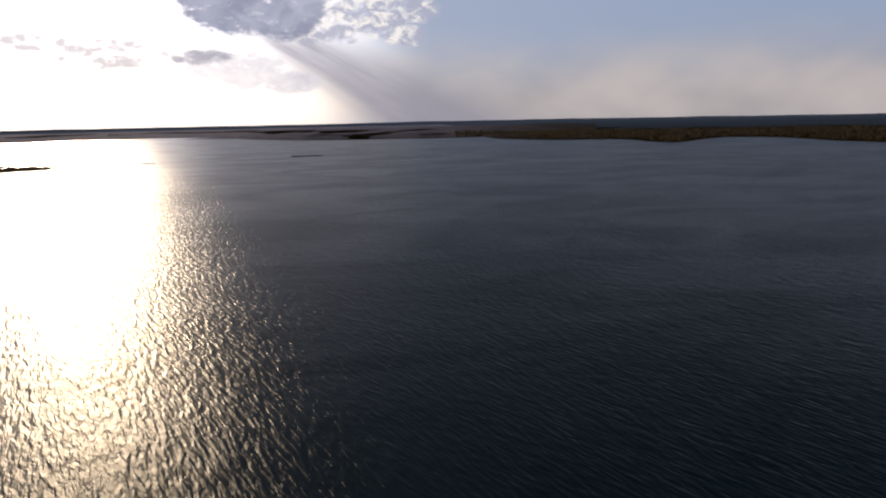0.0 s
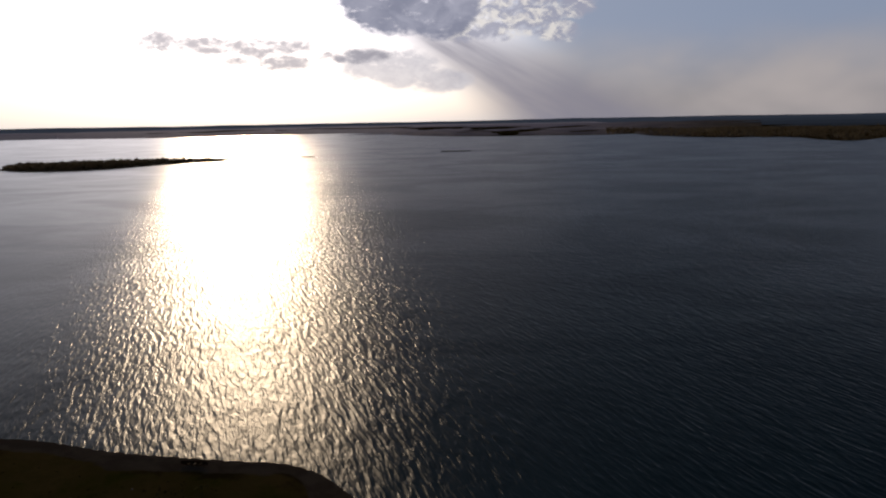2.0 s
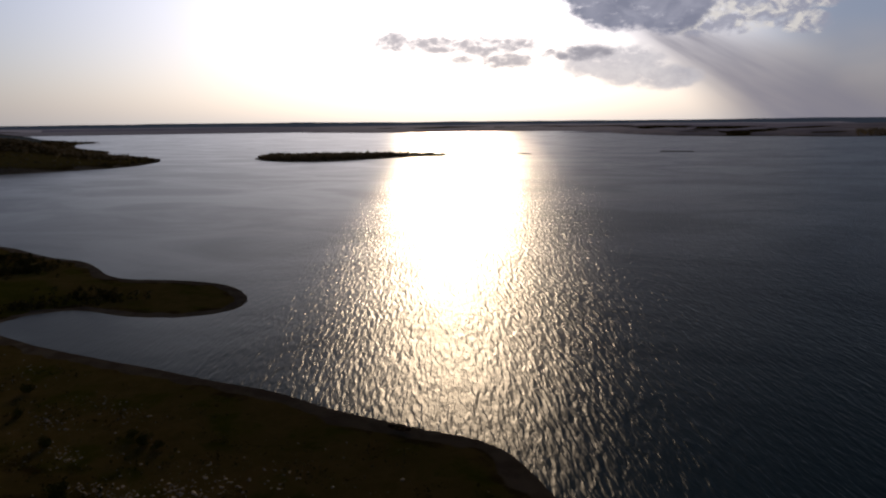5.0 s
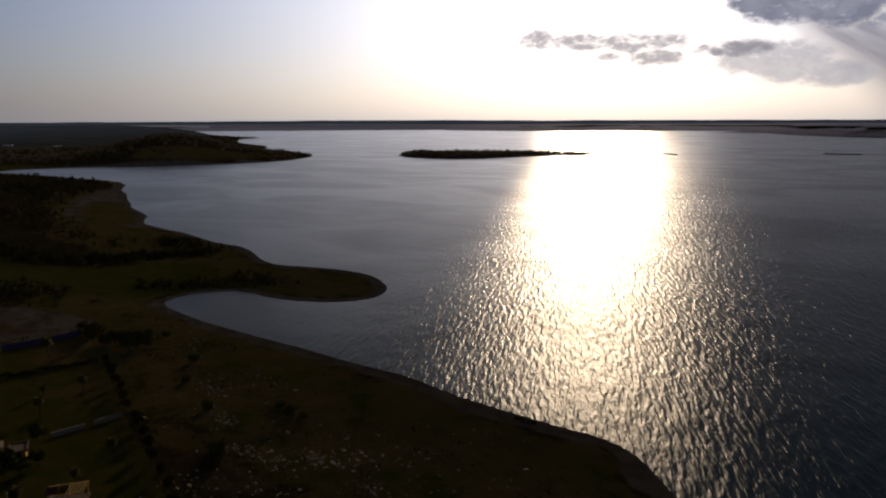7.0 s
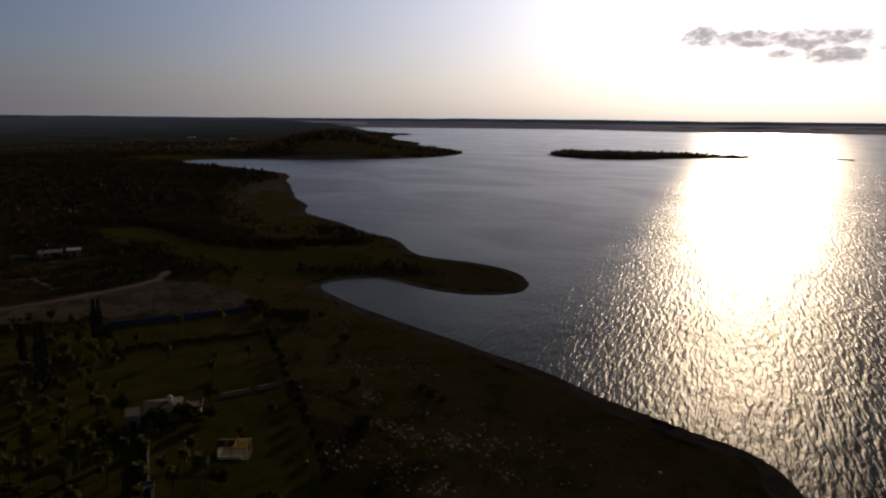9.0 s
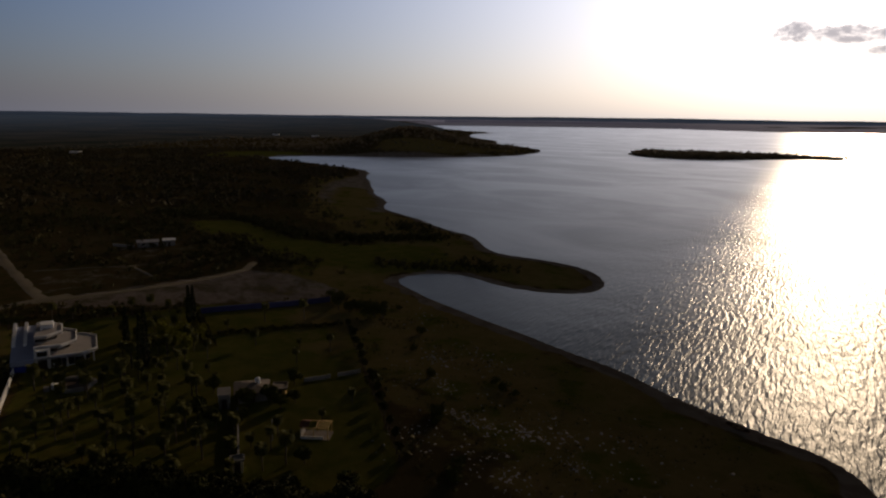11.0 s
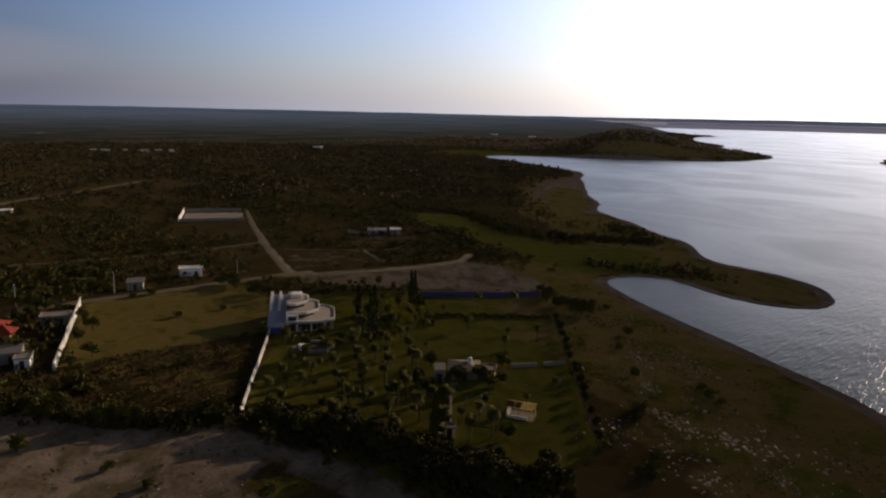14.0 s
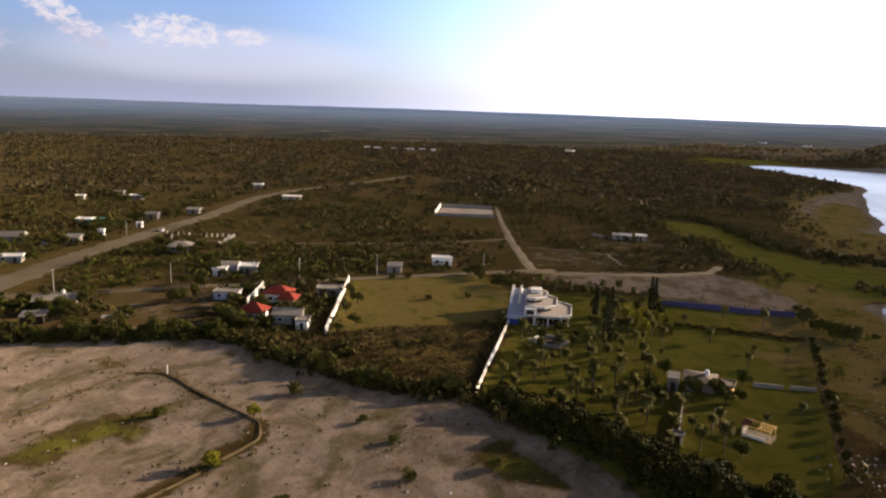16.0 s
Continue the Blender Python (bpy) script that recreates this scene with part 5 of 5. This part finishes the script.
def make_boat(x, y, turn):
    boat = thing("rowing_boat", on_ground(x, y, turn, 0.0), "dark wooden rowing boat drawn up at the water's edge", "boat")
    bm = bmesh.new()
    rows = []
    for k in range(9):
        s = k / 8 * 2 - 1
        w, lift = 0.75 * (1 - abs(s) ** 2.6) + 0.03, 0.28 * s * s
        rows.append([bm.verts.new((s * 2.5, w * u, 0.02 + lift + 0.55 * abs(u) ** 2.2)) for u in (-1, -0.6, 0, 0.6, 1)])
    for p, q in zip(rows[:-1], rows[1:]):
        for i in range(4):
            bm.faces.new((p[i], q[i], q[i + 1], p[i + 1]))
    bmesh.ops.solidify(bm, geom=bm.faces[:], thickness=0.05)
    part("hull", bm, DARK, boat)
    for s in (-1.0, 0.1, 1.1):
        part("seat", box(bmesh.new(), s - 0.14, s + 0.14, -0.58, 0.58, 0.42, 0.46), TRUNK, boat)


make_boat(-88.5, 108.6, 10)


def make_stones(name, n, label, seed, where, smallest, largest):
    """Loose angular stones strewn over a stretch of ground."""
    rng = np.random.default_rng(seed)
    base = bmesh.new()
    bmesh.ops.create_icosphere(base, subdivisions=1, radius=1.0)
    ico = np.array([v.co for v in base.verts])
    tri = np.array([[v.index for v in f.verts] for f in base.faces])
    base.free()
    x, y = where(rng, n)
    z = ground_height(x, y)
    s = smallest + (largest - smallest) * rng.uniform(0, 1, len(x)) ** 3
    verts = ico[None] * rng.uniform(0.6, 1.25, (len(x), len(ico), 1)) * (s[:, None] * rng.uniform(0.5, 1.3, (len(x), 3)))[:, None] * [1, 1, 0.6]
    verts = verts + np.stack([x, y, z + s * 0.1], -1)[:, None]
    me = bpy.data.meshes.new(name)
    faces = (tri[None] + np.arange(len(x))[:, None, None] * len(ico)).reshape(-1, 3)
    me.from_pydata(verts.reshape(-1, 3).tolist(), [], faces.tolist())
    me.materials.append(STONE)
    return tagged(new(name, me), label, "stones", kind="stuff")


def strewn(boxes):
    def where(rng, n):
        pick = rng.integers(0, len(boxes), n)
        b = np.array(boxes)[pick]
        return b[:, 0] + b[:, 2] * rng.normal(size=n), b[:, 1] + b[:, 3] * rng.normal(size=n)
    return where


make_stones("stones", 1500, "pale limestone rubble scattered over the shore grass", 5,
            strewn([(-100, 62, 9, 7), (-125, 72, 10, 6), (-150, 78, 12, 5), (-185, 84, 12, 4), (-92, 80, 8, 7), (-110, 50, 6, 4), (-75, 78, 8, 8), (-140, 62, 6, 4), (-116, 62, 3, 1.2), (-104, 70, 2.5, 1), (-132, 66, 3, 1), (-90, 70, 2, 1.2), (-150, 72, 3, 1), (-144, 84, 5, 2), (-110, 64, 3, 1.5), (-101, 75, 5, 2.5), (-91, 57, 5, 2)]), 0.08, 0.42)
make_stones("stones", 300, "small pale stones scattered over the bare clearing", 6,
            strewn([(-90, -40, 14, 14), (-110, -50, 10, 8), (-80, -85, 14, 10), (-125, -90, 8, 12), (-95, -20, 8, 6)]), 0.08, 0.38)


# ---------------------------------------------------------------- garden plants and single trees
def scatter(make, spots, rng, smallest=0.8, largest=1.2, group=""):
    """Copies of the first-built plants at the spots."""
    for k, (x, y) in enumerate(spots):
        s = rng.uniform(smallest, largest)
        ob = make[k % len(make)]
        m = on_ground(x, y, rng.uniform(0, 360), 0.1)
        if k < len(make):
            ob.matrix_basis = m @ Matrix.Diagonal((s, s, s, 1))
            if group:
                ob["group"] = group
        else:
            c = copy_thing(ob, m)
            c.scale = (s, s, s)


def spread(rng, region, n, gap, avoid=()):
    """Random spots in a region, no two nearer than gap."""
    p = np.array(region, float)
    out, tries = [], 0
    while len(out) < n and tries < 4000:
        tries += 1
        x, y = rng.uniform(*p.min(0)[[0]], p.max(0)[0]), rng.uniform(p.min(0)[1], p.max(0)[1])
        if away(np.array([x]), np.array([y]), p)[0] < 1.0:
            continue
        if any((x - a) ** 2 + (y - b) ** 2 < gap * gap for a, b in out) or any(abs(x - a) < r and abs(y - b) < q for a, b, r, q in avoid):
            continue
        out.append((x, y))
    return out


rng = np.random.default_rng(21)
GARDEN_BUILT = [(-190, -12, 13, 11), (-169, -8, 6, 6), (-143, 26, 8, 8), (-120, 33, 6, 6), (-140, 17, 4, 4)]
palms = [make_palm(k, h, label) for k, (h, label) in enumerate(((7.4, "tall fan palm with a ragged crown in the lawn"),
         (6.0, "fan palm with a skirt of dry fronds in the lawn"), (4.6, "short fan palm with stiff pale fronds"), (8.6, "slender tall fan palm above the lawn")))]
PALM_GROVE = [(-130, -19), (-176, -17), (-176, 0), (-205, 2), (-212, 20), (-178, 22), (-152, 24), (-128, 14), (-118, -6)]
spots = spread(rng, PALM_GROVE, 74, 3.6, GARDEN_BUILT)
spots += [(-196, 30), (-199, 41), (-196.5, 52), (-178, 34), (-172, 44), (-165, 50), (-160, 40), (-131, 44), (-126, 36)]
spots += [(-221, -14 + 5.2 * k) for k in range(8)]
spots += spread(rng, [(-128, -12), (-118, -6), (-104, 12), (-108, 26), (-126, 28), (-136, 12), (-140, 0)], 24, 3.8, GARDEN_BUILT)
scatter(palms, spots, rng, 0.55, 0.95)

cypresses = [make_cypress(3, 11.5, 1.05), make_cypress(4, 15.5, 1.25)]
scatter(cypresses, [(-186.3, 3.7), (-168.6, 5.9), (-205, 21), (-172.5, 7.2), (-208, 22.5)], rng, 0.9, 1.05)

bamboo = [make_tree(31, 6.0, 3.0, 1400, LIME_LEAF, "lime-green bamboo thicket catching the low sun", "bamboo", "bamboo_clump", 0.08, 0.24)]
scatter(bamboo, [(-190, 10), (-187, 14), (-191, 17), (-186, 18.5), (-194, 13.5), (-183, 13), (-180, 17), (-189, 22), (-196, 19)], rng, 0.6, 0.95, "bamboo in the garden")

shrubs = [make_tree(41, 2.6, 1.7, 700, TREE_LEAF, "round green bush on bare ground", "bush", "bush", 0.06, 0.2),
          make_tree(42, 2.2, 1.9, 600, TREE_LEAF, "low spreading green bush", "bush", "bush", 0.05, 0.2)]
BUSHES = [(-116.6, -59.3), (-133.4, -75.4), (-100, -33.9), (-84.5, -60), (-99.4, -80), (-124, -44.5), (-125.8, -38.4), (-107, -42),
          (-152, -46), (-148, -58), (-158, -40), (-222, -66), (-226, -61), (-206, -36), (-199, -48), (-76, -45), (-88, -28), (-95, -15), (-117.4, 57.1), (-119.5, 58.5), (-115.5, 56.0), (-128.8, 77.1), (-124.5, 77.0), (-120.8, 77.2), (-139, 66), (-98, 52), (-94, 49), (-170, 78), (-158, 70), (-196, 82)]
scatter(shrubs, BUSHES, rng, 0.7, 1.15, "bushes of the clearing")
corner = [make_tree(44, 3.4, 2.1, 1500, LIME_LEAF, "leafy yellow-green bush at the corner of the earth bank", "bush", "bush", 0.08, 0.2)]
scatter(corner, [(-103.2, -62.2), (-84, -61)], rng, 0.8, 1.0)
edge_shrubs = [make_tree(43, 3.4, 1.35, 700, HEDGE_LEAF, "dark round-headed small tree by the garden fence", "tree", "tree", 0.34, 0.2)]
scatter(edge_shrubs, [(-183 + 82 * k / 15, 61.2 - 18 * k / 15) for k in range(15)], rng, 0.7, 1.2, "small trees along the fence")

trees = [make_tree(51, 5.2, 3.0, 1150, TREE_LEAF, "broad mesquite tree with a dense dark crown", "tree", "tree", 0.24, 0.25),
         make_tree(52, 4.4, 2.6, 950, TREE_LEAF, "rounded green tree with an uneven crown", "tree", "tree", 0.2, 0.24),
         make_tree(53, 6.2, 2.8, 1050, SCRUB, "tall thin-leaved tree with forked limbs", "tree", "tree", 0.3, 0.25)]
belt = []
for line, n in (([(-146, -97), (-141, -80), (-134, -66), (-126, -50), (-123, -34), (-124, -25)], 24), ([(-121, -17), (-114, -6), (-106, 4), (-98, 13), (-86, 24)], 22),
                ([(-126, -150), (-134, -128), (-141, -108), (-146, -97)], 34), ([(-150, -140), (-160, -158), (-140, -160)], 12),
                ([(-205, -100), (-170, -104), (-158, -100), (-152, -84)], 16), ([(-200, -70), (-178, -68), (-160, -64)], 5),
                ([(-214, 68), (-204, 66), (-196, 69), (-188, 72)], 20), ([(-220, -24), (-232, -34), (-240, -44)], 12), ([(-200, -130), (-182, -118), (-168, -118)], 12)):
    p = np.array(line, float)
    t = np.sort(rng.uniform(0, len(p) - 1, n))
    belt += list(zip(np.interp(t, range(len(p)), p[:, 0]) + rng.normal(0, 1.6, n), np.interp(t, range(len(p)), p[:, 1]) + rng.normal(0, 1.6, n)))
GROVE = [(-122, -21), (-113, -10), (-105, 0), (-97, 9), (-86, 18), (-84, 34), (-92, 30), (-99, 21), (-107, 11), (-114, 1), (-124, -13)]
# shade trees between the village houses
for hx, hy, n in ((-160, -150, 9), (-146, -148, 7), (-134, -166, 6), (-238, -230, 10), (-243, -207, 9), (-285, -230, 10), (-262, -218, 9), (-222, -214, 8), (-242, -160, 12), (-335, -208, 6), (-373, -268, 8), (-383, -284, 7), (-215, -120, 6), (-165, -88, 7), (-186, -98, 6), (-205, -206, 5), (-312, -214, 8), (-205, -96, 8), (-150, -128, 10), (-172, -140, 8)):
    for k in range(n):
        a, r = rng.uniform(0, 6.28), rng.uniform(6.5, 11)
        belt.append((hx + r * math.cos(a), hy + r * math.sin(a)))
scatter(trees, belt, rng, 0.55, 1.0, "trees of the plot edges")
grove_trees = [make_tree(55, 5.4, 3.0, 1500, HEDGE_LEAF, "tall dark mesquite tree in the belt by the clearing", "tree", "tree", 0.22, 0.27),
               make_tree(56, 4.6, 2.8, 1300, HEDGE_LEAF, "dense spreading tree in the belt by the clearing", "tree", "tree", 0.18, 0.26)]
scatter(grove_trees, spread(rng, GROVE, 58, 2.2), rng, 0.7, 1.1, "trees of the dark belt")
garden_trees = [make_tree(54, 4.8, 2.7, 1200, TREE_LEAF, "dark shade tree beside the guest house", "tree", "tree", 0.2, 0.27)]
scatter(garden_trees, [(-135, 30), (-137, 14), (-131, 21), (-150, 19), (-110, 28), (-105, 8), (-100, 20), (-98, 32), (-147, 36), (-176, -6), (-138.5, 24), (-139.5, 29), (-137, 33.5), (-134, 16), (-106, 15)], rng, 0.6, 1.0, "shade trees of the garden")


# ---------------------------------------------------------------- thornscrub and far woods
def scrub_mesh(name, x, y, size, leaves, leaf, mat, seed, label, flat=0.75):
    """Many low bushes of leaf clumps, strewn as one piece of stuff."""
    rng = np.random.default_rng(seed)
    z = ground_height(x, y)
    out = []
    kinds = [crown_points(leaves, rng, 1.0, flat, flat * 0.72, 5) for _ in range(8)]
    for k in range(8):
        some = np.arange(len(x)) % 8 == k
        if not some.any():
            continue
        c, s = kinds[k], size[some]
        a = rng.uniform(0, 6.28, some.sum())
        px = (c[None, :, 0] * np.cos(a)[:, None] - c[None, :, 1] * np.sin(a)[:, None]) * s[:, None] + x[some][:, None]
        py = (c[None, :, 0] * np.sin(a)[:, None] + c[None, :, 1] * np.cos(a)[:, None]) * s[:, None] + y[some][:, None]
        pz = np.maximum(c[None, :, 2], 0.05) * s[:, None] * rng.uniform(0.8, 1.3, (some.sum(), 1)) + z[some][:, None]
        p = np.stack([px, py, pz], -1).reshape(-1, 3)
        q = leaf_quads(p, 1.0, rng)
        out.append(p[:, None] + (q - p[:, None]) * np.repeat(leaf * s, leaves)[:, None, None])
    return tagged(new(name, quads_mesh(name, np.concatenate(out), mat)), label, "scrub", kind="stuff")


SHORE_STRIP = [(-240, 84), (-205, 72), (-184, 63), (-100, 44), (-70, 40), (-50, 60), (-50, 110), (-235, 100)]


def clear_of(x, y, d):
    """1 where scrub grows, 0 on bare, mown and built ground."""
    k = np.ones_like(x)
    for region, soft in ((CLEARING, 3), (FIELD, 2), (LAWN, 2), (PLAZA, 3), (MEADOW, 6), (POINT, 8), (SHORE_STRIP, 4), (BAY_HEAD, 20)):
        k *= 1 - inside(x, y, region, soft)
    for plot in PLOTS:
        k *= 1 - 0.9 * inside(x, y, plot, 3)
    for line, w in ((MAIN_ROAD, 11), (BACK_ROAD, 4.5), (LANE, 4.5), (TRACK, 2.5), (SIDE_ROAD, 4), (PATHS[0], 2.5), (PATHS[1], 2.5)):
        k *= near_line(x, y, line) > w
    k *= inside(x, y, [(-378, -83), (-330, -76), (-338, -40), (-420, -52), (-418, -87)], 2) < 0.5
    k *= (1 - 0.75 * inside(x, y, CAPE_FLAT, 18)) * (1 - 0.9 * inside(x, y, ROUGH, 3))
    a = np.degrees(np.arctan2(-x, y)) % 360
    k *= 1 - ((np.hypot(x, y) > np.interp(a, (80, 90), (1800, 1320))) & (a > 63) & (a < 200))
    home = np.hypot(x + 60, y - 90) < 400
    return k * np.where(home, ramp(d, 22, 60), ramp(d, 6, 26))


def strew(seed, n, r0, r1, az0, az1):
    rng = np.random.default_rng(seed)
    r = np.sqrt(rng.uniform(r0 * r0, r1 * r1, n))
    a = np.radians(rng.uniform(az0, az1, n))
    x, y = -np.sin(a) * r, np.cos(a) * r
    d = shore_distance(x, y)
    thick = np.clip(0.62 + 0.75 * waves(x, y, 150, 8) + 0.5 * waves(x, y, 47, 9), 0.05, 1)
    keep = rng.uniform(0, 1, n) < clear_of(x, y, d) * thick
    return x[keep], y[keep], rng.uniform(0, 1, keep.sum())


x, y, u = strew(61, 19000, 110, 480, 48, 142)
near_houses = np.zeros(len(x), bool)
for ob in scene.objects:
    if ob.parent is None and ob.get("category") in ("house", "shed"):
        near_houses |= np.hypot(x - ob.location.x, y - ob.location.y) < 7
x, y, u = x[~near_houses], y[~near_houses], u[~near_houses]
scrub_mesh("scrub", x, y, 1.1 + 2.2 * u ** 3, 46, 0.19, SCRUB, 1, "thick olive thornscrub on dry ground")
x, y, u = strew(62, 62000, 480, 1250, 44, 142)
scrub_mesh("scrub", x, y, 1.2 + 2.6 * u ** 3, 11, 0.40, DRY_SCRUB, 2, "olive thornscrub spreading over the plain")
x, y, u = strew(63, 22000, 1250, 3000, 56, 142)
scrub_mesh("scrub", x, y, 2.0 + 2.4 * u ** 2, 6, 0.60, HAZED_LEAF, 3, "distant dark scrub of the plain", 0.6)
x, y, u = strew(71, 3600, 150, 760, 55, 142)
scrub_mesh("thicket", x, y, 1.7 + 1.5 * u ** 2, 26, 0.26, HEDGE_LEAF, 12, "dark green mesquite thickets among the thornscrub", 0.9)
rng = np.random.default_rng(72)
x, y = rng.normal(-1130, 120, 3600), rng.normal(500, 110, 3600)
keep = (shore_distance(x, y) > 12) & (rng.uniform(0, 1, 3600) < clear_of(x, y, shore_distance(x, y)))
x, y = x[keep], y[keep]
scrub_mesh("hill_scrub", x, y, 1.8 + 2.2 * rng.uniform(0, 1, len(x)) ** 2, 8, 0.5, HAZED_LEAF, 13, "haze-paled grey-brown scrub covering the low cape hill", 0.8)
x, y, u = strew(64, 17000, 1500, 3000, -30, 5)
scrub_mesh("far_woods", x, y, 3.2 + 2.2 * u, 5, 0.7, HAZED_LEAF, 4, "dark woods on the far lake shore", 0.9)
# dry weeds and low shrubs on the shore, the clearing and the earth bank
rng = np.random.default_rng(66)
p = np.array(SHORE_STRIP, float)
x, y = rng.uniform(-240, -50, 9000), rng.uniform(40, 110, 9000)
d = shore_distance(x, y)
keep = (away(x, y, p) > 0) & (d > 9) & (rng.uniform(0, 1, 9000) < np.clip(0.25 + 0.7 * waves(x, y, 26, 22), 0.03, 1))
x, y = x[keep], y[keep]
scrub_mesh("shore_weeds", x, y, 0.3 + 0.5 * rng.uniform(0, 1, len(x)) ** 3, 14, 0.30, SCRUB, 6, "dry weeds and low shrubs on the shore grass", 0.7)
x, y = rng.uniform(-145, -40, 9000), rng.uniform(-150, -5, 9000)
low = np.exp(-(near_line(x, y, BERM) / 3.0) ** 2)
tufts = np.maximum.reduce([inside(x, y, green, 4) for green in GREENS])
keep = (away(x, y, np.array(CLEARING, float)) > 1) & (rng.uniform(0, 1, 9000) < 0.35 * tufts + np.clip(0.10 + 0.35 * waves(x, y, 24, 23), 0.01, 1) + 1.0 * low)
x, y = x[keep], y[keep]
scrub_mesh("clearing_weeds", x, y, 0.22 + 0.5 * rng.uniform(0, 1, len(x)) ** 3, 14, 0.30, SCRUB, 7, "dry weeds dotting the bare clearing", 0.7)
x, y = rng.uniform(-215, -125, 3600), rng.uniform(-80, -20, 3600)
keep = (away(x, y, np.array(FIELD, float)) < 0) & (away(x, y, np.array([(-127, -24), (-180, -22), (-168, -50), (-157, -67), (-137, -66), (-124, -46)], float)) > 0)
x, y = x[keep], y[keep]
scrub_mesh("rough_weeds", x, y, 0.4 + 0.7 * rng.uniform(0, 1, len(x)) ** 2, 20, 0.25, DRY_LEAF, 8, "rough brown weeds between the field and the clearing", 0.7)
# lush brush between the two dirt roads
rng = np.random.default_rng(69)
BRUSH = [(-172, -162), (-196, -132), (-222, -90), (-246, -48), (-262, -60), (-270, -100), (-262, -140), (-250, -174), (-215, -180)]
x, y = rng.uniform(-275, -165, 2600), rng.uniform(-185, -45, 2600)
keep = (away(x, y, np.array(BRUSH, float)) > 0) & (near_line(x, y, BACK_ROAD) > 4.5) & (near_line(x, y, MAIN_ROAD) > 10) & (rng.uniform(0, 1, 2600) < np.clip(0.5 + 0.6 * waves(x, y, 30, 27), 0.05, 1))
for ob in scene.objects:
    if ob.parent is None and ob.get("category") in ("house", "shed", "car", "fence"):
        keep &= np.hypot(x - ob.location.x, y - ob.location.y) > 6.5
x, y = x[keep], y[keep]
scrub_mesh("scrub", x, y, 1.0 + 1.5 * rng.uniform(0, 1, len(x)) ** 2, 40, 0.21, TREE_LEAF, 14, "lush green brush between the dirt roads", 0.9)
# dark belts of taller brush beside the meadow and along the spit
rng = np.random.default_rng(67)
px, py = [], []
for line, n, wide in (([(-352, 56), (-312, 62), (-290, 66), (-272, 78)], 90, 4), ([(-262, 100), (-250, 112), (-246, 130), (-232, 140)], 110, 4),
                      ([(-360, 150), (-330, 152), (-300, 150)], 110, 5),
                      ([(-456, 35), (-435, 48), (-427, 65), (-402, 79), (-372, 86), (-345, 92), (-329, 103), (-320, 118), (-314, 133), (-309, 148)], 560, 3.5),
                      ([(-146, -97), (-141, -80), (-134, -66), (-126, -50), (-124, -34), (-125, -25)], 260, 1.4), ([(-124, -152), (-134, -128), (-141, -108), (-146, -97)], 330, 1.8), ([(-123, -20), (-114, -6), (-106, 5), (-97, 15), (-88, 24)], 380, 2.6)):
    q = np.array(line, float)
    t = rng.uniform(0, len(q) - 1, n)
    px.append(np.interp(t, range(len(q)), q[:, 0]) + rng.normal(0, wide, n))
    py.append(np.interp(t, range(len(q)), q[:, 1]) + rng.normal(0, wide, n))
for ob in scene.objects:
    if ob.parent is None and ob.get("category") in ("house", "shed") and math.hypot(*ob.location[:2]) < 560 and ob.location.x < -155:
        a, r = rng.uniform(0, 6.28, 10), rng.uniform(7.5, 11.5, 10)
        px.append(ob.location.x + r * np.cos(a))
        py.append(ob.location.y + r * np.sin(a))
x, y = np.concatenate(px), np.concatenate(py)
keep = shore_distance(x, y) > 5
for line, w in ((MAIN_ROAD, 9), (BACK_ROAD, 4), (LANE, 4)):
    keep &= near_line(x, y, line) > w
keep &= away(x, y, np.array(FIELD, float)) < -1
x, y = x[keep], y[keep]
scrub_mesh("brush_belt", x, y, 1.1 + 1.3 * rng.uniform(0, 1, len(x)), 44, 0.2, HEDGE_LEAF, 9, "dark belts of tall brush beside the meadow", 0.85)
# island and islets
rng = np.random.default_rng(65)
x, y = rng.uniform(-960, -680, 5200), rng.uniform(760, 1040, 5200)
keep = away(x, y, ISLE) > 5
x, y = x[keep], y[keep]
scrub_mesh("island_scrub", x, y, 2.0 + 2.2 * rng.uniform(0, 1, len(x)), 12, 0.42, HAZED_LEAF, 5, "dense dark scrub covering the island")


def make_islet(ax, ay, bx, by, wide, label, seed):
    """A low bank of mud with reeds on it, just above the water."""
    rng = np.random.default_rng(seed)
    a, b = Vector((ax, ay)), Vector((bx, by))
    length = (b - a).length
    isle = thing("reed_islet", pose(ax, ay, 0, 0, 0, math.degrees(math.atan2(by - ay, bx - ax))), label, "islet", "reed islets")
    bm = bmesh.new()
    rows = []
    for k in range(15):
        s = k / 14
        w = wide * (0.1 + math.sin(math.pi * s) ** 0.6) * (1 + 0.3 * math.sin(5 * s + seed))
        rows.append([bm.verts.new((s * length, w * v, h)) for v, h in ((-1, -0.6), (-0.6, 0.25), (0, 0.5), (0.6, 0.25), (1, -0.6))])
    for p, q in zip(rows[:-1], rows[1:]):
        for i in range(4):
            bm.faces.new((p[i], q[i], q[i + 1], p[i + 1]))
    bmesh.ops.recalc_face_normals(bm, faces=bm.faces)
    part("bank", bm, TRUNK, isle)
    n = int(length * 22)
    p = np.stack([rng.uniform(0.05, 0.95, n) * length, rng.normal(0, 0.3, n) * wide, rng.uniform(0.2, 1.1, n)], 1)
    o = new("reeds", quads_mesh("reeds", leaf_quads(p, 0.6, rng), HEDGE_LEAF))
    o.parent = isle


make_islet(-624, 1134, -590, 1122, 4.5, "small dark reed islet out on the lake", 1)
make_islet(-424, 1300, -368, 1322, 6, "long dark reed islet out on the lake", 2)
make_islet(-695, 1022, -640, 1075, 3, "thin sandbar off the island's tip", 3)
